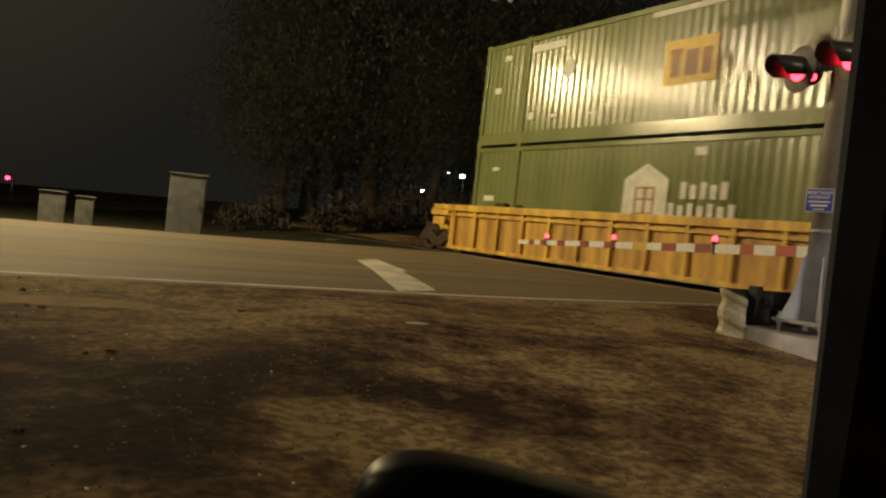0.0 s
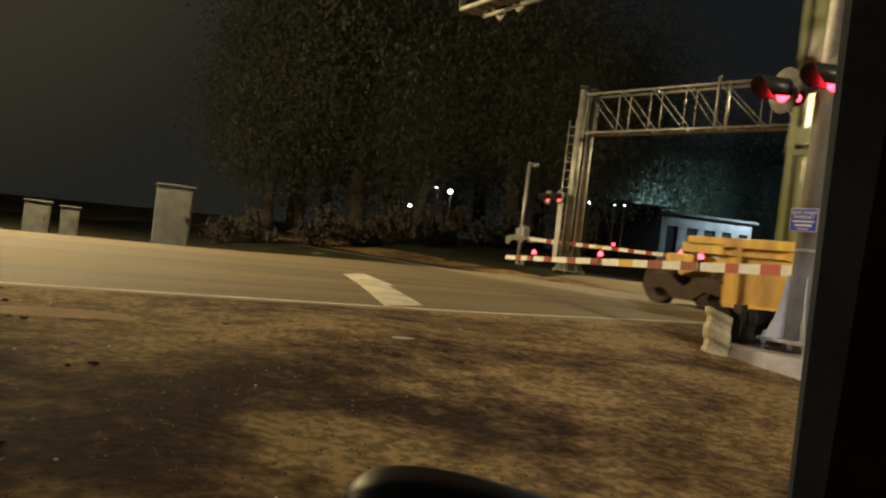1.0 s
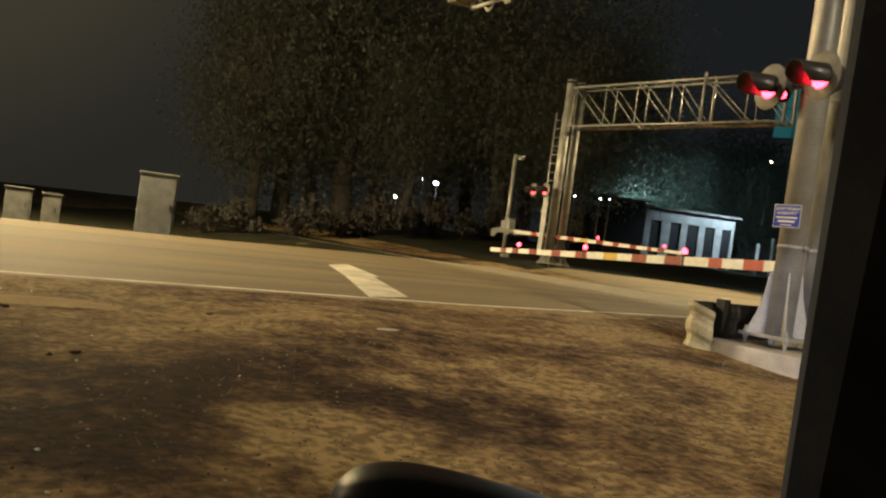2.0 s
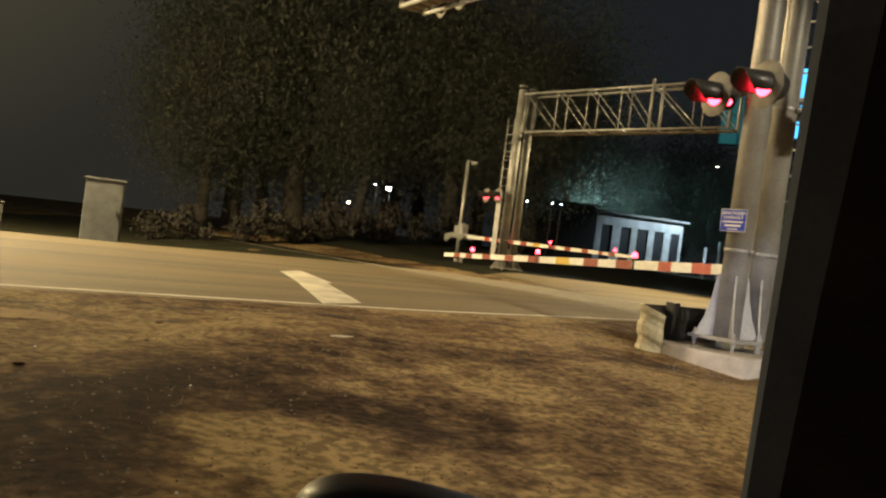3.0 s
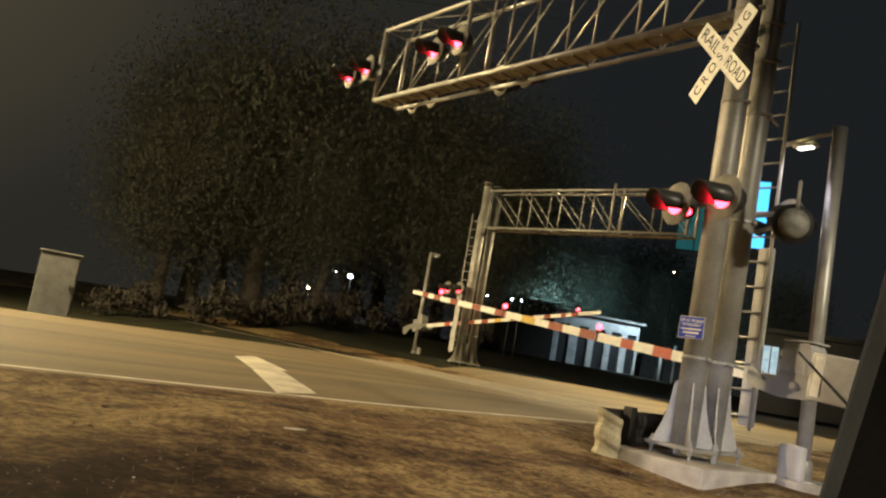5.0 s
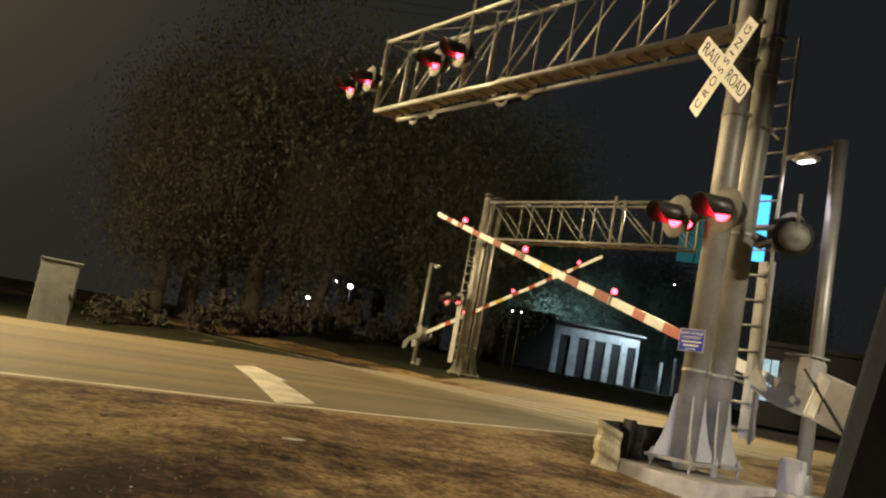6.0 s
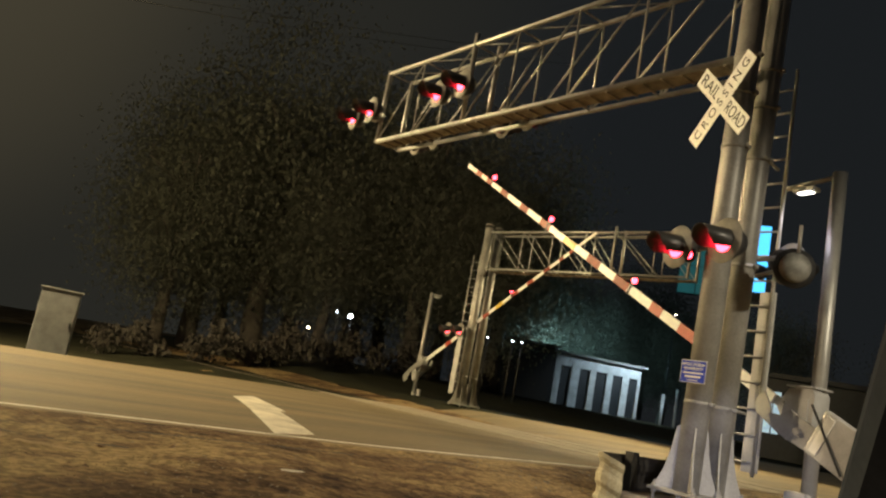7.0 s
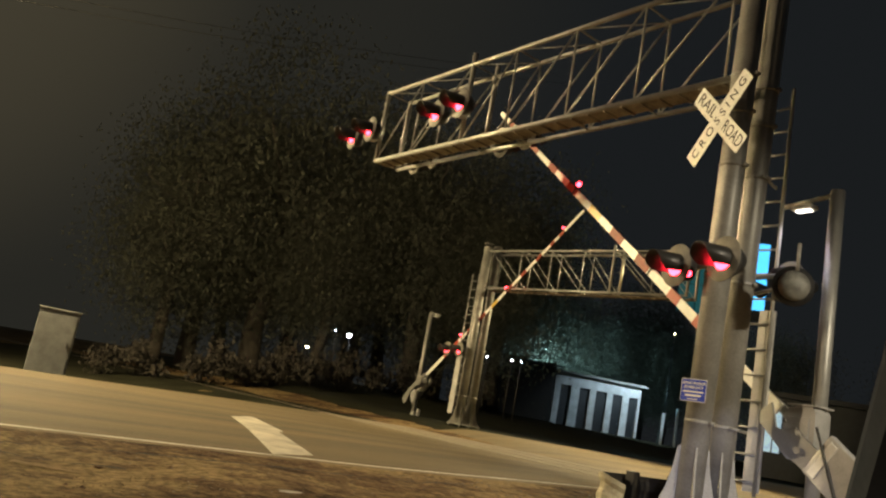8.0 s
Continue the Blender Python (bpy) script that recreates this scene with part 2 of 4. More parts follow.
    amount.inputs[1].default_value = 0.52
    nt.links.new(clump.outputs["Fac"], amount.inputs[0])
    lowered = nt.nodes.new("ShaderNodeMath")
    lowered.operation = "SUBTRACT"
    lowered.inputs[1].default_value = 0.218
    nt.links.new(sand.outputs["Fac"], lowered.inputs[0])
    nt.links.new(lowered.outputs[0], amount.inputs[2])
    total = amount.outputs[0]
    # the first, at near left, puts shade into the colour; others are soil
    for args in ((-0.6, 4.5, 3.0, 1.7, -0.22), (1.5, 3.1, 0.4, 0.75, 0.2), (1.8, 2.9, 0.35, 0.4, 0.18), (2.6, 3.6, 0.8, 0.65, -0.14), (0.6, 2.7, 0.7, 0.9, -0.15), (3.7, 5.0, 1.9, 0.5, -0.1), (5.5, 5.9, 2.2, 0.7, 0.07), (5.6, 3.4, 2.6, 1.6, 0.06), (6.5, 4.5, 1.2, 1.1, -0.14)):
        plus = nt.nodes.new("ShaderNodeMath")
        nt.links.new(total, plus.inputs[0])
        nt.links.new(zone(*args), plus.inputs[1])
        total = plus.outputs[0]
    nt.links.new(total, ramp.inputs["Fac"])
    mix.data_type, mix.blend_type = "RGBA", "MULTIPLY"
    mix.inputs["Factor"].default_value = 0.72
    g2 = nt.nodes.new("ShaderNodeValToRGB")
    g2.color_ramp.elements[0].position, g2.color_ramp.elements[1].position = 0.41, 0.58
    g2.color_ramp.elements[0].color, g2.color_ramp.elements[1].color = (0.35, 0.33, 0.3, 1), (1.15, 1.1, 1.0, 1)
    nt.links.new(grit.outputs["Fac"], g2.inputs["Fac"])
    nt.links.new(ramp.outputs["Color"], mix.inputs["A"])
    nt.links.new(g2.outputs["Color"], mix.inputs["B"])
    nt.links.new(mix.outputs["Result"], bs.inputs["Base Color"])
    bs.inputs["Specular IOR Level"].default_value = 0.06
    bp = nt.nodes["Bump"]
    nt.links.new(grit.outputs["Fac"], bp.inputs["Height"])
    bp.inputs["Strength"].default_value, bp.inputs["Distance"].default_value = 0.8, 0.025
    return m


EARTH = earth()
ASPHALT = mat("asphalt", (0.165, 0.123, 0.062), 0.8, 0, 0.45, 1.6, 90, 0.5, streak=(0.07, 1, 1))
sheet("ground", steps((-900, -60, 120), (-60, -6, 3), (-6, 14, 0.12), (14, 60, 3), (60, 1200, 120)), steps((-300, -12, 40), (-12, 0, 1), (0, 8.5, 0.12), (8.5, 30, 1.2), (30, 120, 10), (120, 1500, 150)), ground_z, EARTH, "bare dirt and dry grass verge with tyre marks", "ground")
sheet("road", steps((-120, -10, 10), (-10, 30, 0.5), (30, 160, 10)), steps((EDGE - 0.2, FAR_EDGE + 0.25, 0.4)), road_z, ASPHALT, "worn grey asphalt road lit by a street lamp", "road")


# weed cover with the lack of light put into its near-black colour
WEEDS = mat("unlit_weeds", (0.03, 0.03, 0.019), 0.95, 0, 0.5, 0.9, 30, 0.8, shine=0.05)
sheet("far_verge", steps((-60, -10, 5), (-10, 60, 1.5)), steps((FAR_EDGE + 0.28, 26, 0.5), (26, 62, 3)), lambda x, y: ground_z(x, y) + 0.03, WEEDS, "weedy verge beyond the road, coloured near-black as unlit", "verge")


def stripe(name, x0, y0, x1, y1, x2, y2, x3, y3, n, m, label, category):
    vs, fs = [], []
    for i in range(n + 1):
        k = i / n
        for (ax, ay), (bx, by) in (((x0, y0), (x1, y1)), ((x3, y3), (x2, y2))):
            x, y = ax + (bx - ax) * k, ay + (by - ay) * k
            vs.append((x, y, road_z(x, y) + 0.006))
    for i in range(n):
        fs.append((2 * i, 2 * i + 2, 2 * i + 3, 2 * i + 1))
    me = bpy.data.meshes.new(name)
    me.from_pydata(vs, [], fs)
    me.materials.append(m)
    return tagged(new(name, me), label, category, "", "structure")


FAINT = mat("worn_road_paint", (0.62, 0.58, 0.5), 0.75, 0, 0.45, 2.5, 50, 0.3)
stripe("edge_line", -60, EDGE, 12.0, EDGE, 12.0, EDGE + 0.075, -60, EDGE + 0.075, 140, FAINT, "thin worn white road edge line", "road marking")
stripe("stop_line", 4.25, 7.95, 4.88, 9.88, 5.5, 10.25, 4.9, 8.2, 10, PAINT, "broad worn white stop line on asphalt", "road marking")
stripe("stop_line", 4.9, 9.9, 5.46, 11.75, 6.1, 12.35, 5.62, 10.3, 10, PAINT, "worn white stop line repainted out of true", "road marking")



# ---- crossing surface and rails ----
def crossing():
    for k, x in enumerate((-0.76, 0.76)):
        bm = nb()
        for z0, z1, w in ((-0.17, -0.155, 0.07), (-0.155, -0.035, 0.009), (-0.035, 0.0, 0.036)):
            box(bm, TRACK + x - w, -60, RAIL_TOP + z0, TRACK + x + w, 120, RAIL_TOP + z1)
        tagged(part("rail", bm, RAIL), "worn steel rail set flush in the crossing", "rail", "rails", "structure")
    SLABS = mat("crossing_concrete", (0.25, 0.21, 0.15), 0.85, 0, 0.4, 3, 60, 0.4)
    base = thing("crossing_surface", pose(TRACK, 0, RAIL_TOP), "pale concrete panels between and beside the rails", "pavement", "", "structure")
    for x0, x1 in ((-1.75, -0.86), (-0.64, 0.64), (0.86, 1.75)):
        first = None
        for k in range(6):
            y = 7.3 + 2.2 * k
            if first is None:
                first = part("panel", box(nb(), x0, 0, -0.2, x1, 2.17, 0.012, 0.012), SLABS, base)
                first.location.y = y
            else:
                ob = new("panel", first.data)
                ob.parent, ob.location.y = base, y
    bed = nb()
    box(bed, TRACK - 2.2, -60, 0.1, TRACK + 2.2, 7.2, 0.36), box(bed, TRACK - 2.2, 20.6, 0.1, TRACK + 2.2, 120, 0.36)
    tagged(part("ballast", bed, mat("ballast", (0.12, 0.11, 0.1), 0.95, 0, 0.5, 12, 45, 1.0)), "dark crushed stone track bed", "ballast", "", "structure")


crossing()


# ---- signals ----
HOOD = mat("hood_black", (0.03, 0.03, 0.03), 0.4, 0, 0.2, 8, 80, 0.05)
DISC = mat("weathered_disc", (0.2, 0.19, 0.165), 0.55, 0, 0.3, 6, 40, 0.1)
UNLIT = mat("dark_red_lens", (0.12, 0.01, 0.012), 0.2, 0, 0.1, 5, 20, 0)


def flasher(parent, m, lit=True):
    """A round crossing light that faces its own +y."""
    bm = nb()
    lathe(bm, [(0.02, 0.0), (0.245, 0.0), (0.25, 0.006), (0.245, 0.012), (0.02, 0.012)], pose(0, 0, 0, -90), 28)
    disc = part("flasher", bm, DISC, parent, "round flashing signal with black hood", True)
    disc.matrix_basis = m
    bm = nb()
    lathe(bm, [(0.05, -0.2), (0.13, -0.19), (0.165, -0.12), (0.17, -0.004), (0.16, -0.003)], pose(0, 0, 0, -90), 20)
    part("housing", bm, HOOD, disc, "", True)
    bm = nb()
    lathe(bm, [(0.125, 0.014), (0.122, 0.02), (0.09, 0.034), (0.04, 0.044), (0.005, 0.046)], pose(0, 0, 0, -90), 24)
    part("lens", bm, LIT if lit else UNLIT, disc, "glowing red lens" if lit else "dark red lens", True)
    bm = nb()
    rows, n = [], 18
    for r in (0.134, 0.126):
        for k in range(n + 1):
            a = radians(-35 + 250 * k / n)
            deep = 0.37 - 0.15 * max(0, -math.sin(a)) - 0.06 * (1 - math.sin(a)) * 0.5
            rows.append([bm.verts.new((r * math.cos(a), 0.012, r * math.sin(a))), bm.verts.new((r * math.cos(a) * 1.02, deep, r * math.sin(a) * 1.0 - 0.03))])
    out, inn = rows[: n + 1], rows[n + 1 :]
    for k in range(n):
        bm.faces.new((out[k][0], out[k + 1][0], out[k + 1][1], out[k][1]))
        bm.faces.new((inn[k][0], inn[k][1], inn[k + 1][1], inn[k + 1][0]))
        bm.faces.new((out[k][1], out[k + 1][1], inn[k + 1][1], inn[k][1]))
    for k in (0, n):
        bm.faces.new((out[k][0], out[k][1], inn[k][1], inn[k][0]))
    part("hood", bm, HOOD, disc, "", True)
    return disc


def flasher_pair(parent, at, yaw, lit=(True, True), half=0.37):
    """Two flashers on a cross arm with a junction box."""
    m = Matrix.Translation(at) @ pose(0, 0, 0, 0, 0, yaw)
    bm = tube(nb(), m @ Vector((-half - 0.05, -0.22, 0.02)), m @ Vector((half + 0.05, -0.22, 0.02)), 0.03, seg=10)
    box(bm, -0.09, -0.33, -0.06, 0.09, -0.2, 0.12, 0.012, m)
    part("cross_arm", bm, GREY, parent)
    for s, on in zip((-1, 1), lit):
        flasher(parent, m @ pose(s * half, 0, 0), on)


def ladder(parent, x, y0, y1, z0, z1, guard=None):
    for y in (y0, y1):
        cyl("stile", (x, y, z0), (x, y, z1), 0.022, ALU, parent, seg=8)
    k = 0
    while z0 + 0.15 + 0.3 * k < z1:
        cyl("rung", (x, y0, z0 + 0.15 + 0.3 * k), (x, y1, z0 + 0.15 + 0.3 * k), 0.013, ALU, parent, seg=6)
        k += 1
    if guard:
        block("ladder_guard", x + 0.03, y0 - 0.02, guard[0], x + 0.07, y0 + 0.17, guard[1], GREY, parent, "flat grey climbing guard", 0.004)


UPS = (12.78, 11.65, 10.24, 9.15, 7.88, 6.64, 5.3)
GRATE = mat("walkway_grating", (0.3, 0.26, 0.2), 0.7, 0.3, 0.5, 6, 60, 0.5)


def cantilever(m, label, near_one):
    t = thing("cantilever", m, label, "signal gantry", "cantilevers over the road")
    ys = [u - 5.08 for u in UPS]
    z0, z1, x0 = (5.02, 6.42, -0.02) if near_one else (4.81, 6.15, -0.02)
    gap, rake = (0.49, 0.02) if near_one else (0.55, 0.0)
    x1 = gap + 0.02
    top = 7.05 if near_one else 6.25

    def lean(z):
        return rake * (4.0 - z)

    for x in (0, gap):
        bm = nb()
        tube(bm, (x, lean(0.03), 0.03), (x, lean(top), top), 0.142, 0.142, 28)
        part("mast", bm, STEEL, t, "galvanised tube mast", True)
        cyl("mast_cap", (x, lean(top), top), (x, lean(top), top + 0.05), 0.147, STEEL, t, seg=24)
        y = lean(0)
        block("base_plate", x - 0.27, y - 0.3, 0, x + 0.27, y + 0.3, 0.035, STEEL, t, "", 0.004)
        for k in range(4):
            g = nb()
            prism(g, [(0.13, 0.035), (0.31, 0.035), (0.31, 0.1), (0.25, 0.25), (0.2, 0.45), (0.165, 0.7), (0.13, 0.72)], 0.016, pose(x, y, 0, 0, 0, 45 + 90 * k) @ pose(0, 0.008, 0, 90))
            part("gusset", g, STEEL, t)
        for sx in (-0.22, 0.22):
            for sy in (-0.24, 0.24):
                b = tube(nb(), (x + sx, y + sy, -0.14), (x + sx, y + sy, 0.1), 0.016, seg=8)
                tube(b, (x + sx, y + sy, 0.035), (x + sx, y + sy, 0.062), 0.032, seg=6)
                tube(b, (x + sx, y + sy, -0.03), (x + sx, y + sy, -0.003), 0.032, seg=6)
                part("anchor_bolt", b, STEEL, t)
        for z in (0.98, 2.62, 3.9, 4.55, 5.02, 6.42):
            band = lathe(nb(), [(0.141, -0.022), (0.15, -0.022), (0.15, 0.022), (0.141, 0.022)], pose(x, lean(z), z), 24)
            box(band, x - 0.03, lean(z) - 0.19, z - 0.02, x + 0.03, lean(z) - 0.14, z + 0.02)
            part("clamp_band", band, STEEL, t, "", True)
    for z in (0.98, 3.9):
        cyl("tie_bar", (gap - 0.1, lean(z) - 0.16, z), (gap + 0.34, lean(z) - 0.08, z), 0.018, STEEL, t, "thin bar between mast and ladder", seg=8)
    for x, z, r in ((x0, z0, 0.04), (x1, z0, 0.036), (x0, z1, 0.037), (x1, z1, 0.034)):
        cyl("lower_chord" if z == z0 else "upper_chord", (x, 0.05, z), (x, ys[0], z), r, ALU, t, seg=14)
    for k, y in enumerate(ys):
        post = k in (0, 2)
        for x in (x0, x1):
            cyl("upright", (x, y, z0 - (0.03 if post else 0)), (x, y, z1 + (0.2 if k == 2 else 0.04 if post else 0)), 0.045 if post else 0.016, ALU, t, seg=10)
            if k:
                cyl("diagonal", (x, ys[k - 1], z0), (x, y, z1), 0.015, ALU, t, seg=8)
        for z in (z0, z1):
            cyl("cross_tube", (x0, y, z), (x1, y, z), 0.013, ALU, t, seg=8)
        if k:
            cyl("top_brace", (x0, ys[k - 1], z1), (x1, y, z1), 0.01, ALU, t, seg=6)
    g = nb()
    for k in range(4):
        x = x0 + 0.01 + 0.07 * k
        box(g, x, 0.2, z0 - 0.035, x + 0.066, ys[0], z0 - 0.01)
    y = 0.25
    while y < ys[0]:
        box(g, x0, y, z0 - 0.06, x0 + 0.29, y + 0.03, z0 - 0.038)
        y += 0.3
    part("walkway", g, GRATE, t, "brown steel walkway grating")
    yaw = 75
    for y in (ys[0] + 0.05, ys[2] - 0.05) if near_one else ():
        flasher_pair(t, (-0.42, y, 5.45), yaw + 8)
        flasher_pair(t, (1.12, y, 5.45), yaw - 172, (False, near_one))
    if near_one:
        flasher_pair(t, (-0.34, 0.05, 2.68), yaw)
        flasher_pair(t, (0.98, 0.05, 2.75), yaw - 180, (False, False))
    else:
        flasher_pair(t, (1.0, -0.42, 2.5), yaw - 180)
    ladder(t, gap + 0.4, -0.15, 0.15, 0.3, 5.2, (0.34, 2.42))
    cyl("conduit", (gap / 2, lean(0.1) + 0.1, 0.1), (gap / 2, lean(5) + 0.1, 5.0), 0.022, GREY, t, seg=8)
    return t


near = cantilever(pose(7.7, 5.08, 0.55), "tall galvanised twin-mast cantilever with lattice arm and red lights", True)
cantilever(pose(18.72, 21.4, 0.83, 0, 0, 189), "far galvanised cantilever with lattice arm, dimly lit", False)


def crossbuck(parent):
    m = Matrix.Translation((-0.2, 0.11, 4.43)) @ pose(0, 0, 0, 90, 0, -90) @ pose(0, 0, 0, 0, -18, 0)
    root = None
    for k, (a, text) in enumerate(((-45, "RAIL    ROAD"), (45, "CROSSING"))):
        bm = nb()
        prism(bm, [(-0.6, -0.115), (0.6, -0.115), (0.61, -0.105), (0.61, 0.105), (0.6, 0.115), (-0.6, 0.115), (-0.61, 0.105), (-0.61, -0.105)], 0.004)
        blade = part("crossbuck_blade", bm, WHITE, parent, "white crossbuck board with black letters")
        blade.matrix_basis = m @ pose(0, 0, 0.006 * k, 0, 0, a)
        if k == 0:
            for w, x in (("RAIL", -0.33), ("ROAD", 0.36)):
                words("lettering", w, 0.2, pose(x, 0, 0.006), INK, blade, 0.44)
        else:
            words("lettering", "C R O S S I N G", 0.17, pose(0, 0, 0.006), INK, blade, 1.08)
    cyl("crossbuck_bracket", (-0.19, 0.1, 4.43), (0.0, 0.0, 4.43), 0.025, STEEL, parent, seg=8)


crossbuck(near)


def phone_sign(parent):
    m = Matrix.Translation((-0.155, 0.06, 1.3)) @ pose(0, 0, 0, 90, 0, -90) @ pose(0, 0, 0, 0, 3, 0)
    bm = box(nb(), -0.152, -0.122, 0, 0.152, 0.122, 0.003)
    s = part("notice", bm, WHITE, parent, "small blue notice with white lettering")
    s.matrix_basis = m
    part("face", box(nb(), -0.145, -0.115, 0.003, 0.145, 0.115, 0.006), BLUE, s)
    words("lettering", "REPORT PROBLEM", 0.045, pose(0, 0.075, 0.0075), WHITE, s, 0.27)
    words("lettering", "OR EMERGENCY", 0.045, pose(0, 0.03, 0.0075), WHITE, s, 0.23)
    for y, w, h in ((-0.016, 0.24, 0.016), (-0.056, 0.19, 0.02), (-0.094, 0.12, 0.01)):
        part("bar", box(nb(), -w / 2, y - h / 2, 0.006, w / 2, y + h / 2, 0.0075), WHITE, s)


phone_sign(near)


def bell(parent):
    m = Matrix.Translation((0.2, -0.76, 2.54)) @ pose(0, 0, 0, 0, 0, 132) @ Matrix.Scale(0.86, 4)
    bm = lathe(nb(), [(0.02, -0.05), (0.25, -0.05), (0.255, -0.04), (0.25, -0.03), (0.02, -0.03)], pose(0, 0, 0, -90), 28)
    b = part("gong", bm, BLACK, parent, "round warning gong on a bracket", True)
    b.matrix_basis = m
    bm = lathe(nb(), [(0.185, -0.03), (0.19, 0.0), (0.165, 0.05), (0.11, 0.085), (0.04, 0.1), (0.005, 0.102)], pose(0, 0, 0, -90), 28)
    part("dome", bm, mat("weathered_dome", (0.2, 0.2, 0.18), 0.55, 0.1, 0.5, 8, 60, 0.1), b, "grey metal dome", True)
    cyl("gong_bracket", (0.7, 0, 2.56), (0.24, -0.72, 2.56), 0.025, STEEL, parent, seg=8)
    cyl("gong_stem", (0.2, -0.78, 2.7), (0.2, -0.78, 3.0), 0.02, STEEL, parent, seg=8)
    m = Matrix.Translation((-0.24, 0.25, 2.58)) @ pose(0, 0, 0, 0, 0, 122) @ Matrix.Scale(0.7, 4)
    s = part("side_lamp", lathe(nb(), [(0.05, -0.14), (0.1, -0.12), (0.11, 0.0), (0.1, 0.02), (0.02, 0.02)], pose(0, 0, 0, -90), 20), HOOD, parent, "small red side lamp", True)
    s.matrix_basis = m
    part("lens", lathe(nb(), [(0.06, 0.021), (0.055, 0.035), (0.01, 0.045)], pose(0, 0, 0, -90), 18), LIT, s, "glowing red lens", True)


bell(near)


# ---- pad, guard rail ----
pad = thing("concrete_pad", pose(0, 0, 0), "rough concrete foundation under the masts", "foundation", "", "structure")
bm = box(nb(), 7.1, 4.5, 0.02, 8.62, 5.78, 0.45, 0.025)
part("slab", bm, CONCRETE, pad)
bm = lathe(nb(), [(0.30, 0.1), (0.30, 0.4), (0.27, 0.43), (0.02, 0.43)], pose(8.75, 4.36, 0), 24)
tagged(part("footing", bm, CONCRETE), "round concrete footing of the gate post", "foundation", "", "structure")


def guard_rail():
    t = thing("guard_rail", pose(0, 0, 0), "bent corrugated steel guard rail round the mast base", "guard rail")
    bend = [(7.09, 5.52), (7.03, 5.56), (6.98, 5.62), (6.965, 5.69), (6.99, 5.77), (7.12, 5.84)]
    back = [(7.14, 5.83), (7.4, 5.9), (7.9, 6.0), (8.7, 6.1)]
    prof = [(0.0, 0.0), (0.025, 0.05), (0.025, 0.12), (0.0, 0.17), (0.0, 0.23), (0.025, 0.28), (0.025, 0.37), (0.0, 0.42), (0.0, 0.48), (0.025, 0.53), (0.025, 0.58)]
    # the inside run is near-black, its lack of light put into the colour
    for name, way, m, label in (("rail_end", bend, mat("dull_galvanised", (0.46, 0.42, 0.3), 0.65, 0.2, 0.4, 5, 40, 0.2), "dented corrugated steel end"), ("rail_beam", back, mat("unlit_steel", (0.03, 0.028, 0.025), 0.7, 0.2, 0.4, 5, 40, 0.2), "corrugated steel beam coloured near-black as unlit")):
        bm = nb()
        faces = []
        sag = 0.09 if way is bend else 0.0
        for inner in (0.0, 0.006):
            rings = []
            for k, (x, y) in enumerate(way):
                d = (Vector(way[min(len(way) - 1, k + 1)]) - Vector(way[max(0, k - 1)])).normalized()
                rings.append([bm.verts.new((x - d.y * (o - inner), y + d.x * (o - inner), 0.25 + z - sag * max(0, 3 - k) / 3)) for o, z in prof])
            faces.append(rings)
            for p, q in zip(rings, rings[1:]):
                for k in range(len(prof) - 1):
                    bm.faces.new((p[k], q[k], q[k + 1], p[k + 1]))
        top = [(r0[-1], r1[-1]) for r0, r1 in zip(*faces)]
        for (a, b), (c, d) in zip(top, top[1:]):
            bm.faces.new((a, c, d, b))
        for r0, r1 in ((faces[0][0], faces[1][0]), (faces[0][-1], faces[1][-1])):
            for k in range(len(prof) - 1):
                bm.faces.new((r0[k], r0[k + 1], r1[k + 1], r1[k]))
        part(name, bm, m, t, label)
    for x, y in ((7.62, 5.84), (8.6, 5.98)):
        block("post", x - 0.05, y - 0.06, 0.1, x + 0.05, y + 0.06, 0.88, BLACK, t, "dark post", 0.006)


guard_rail()


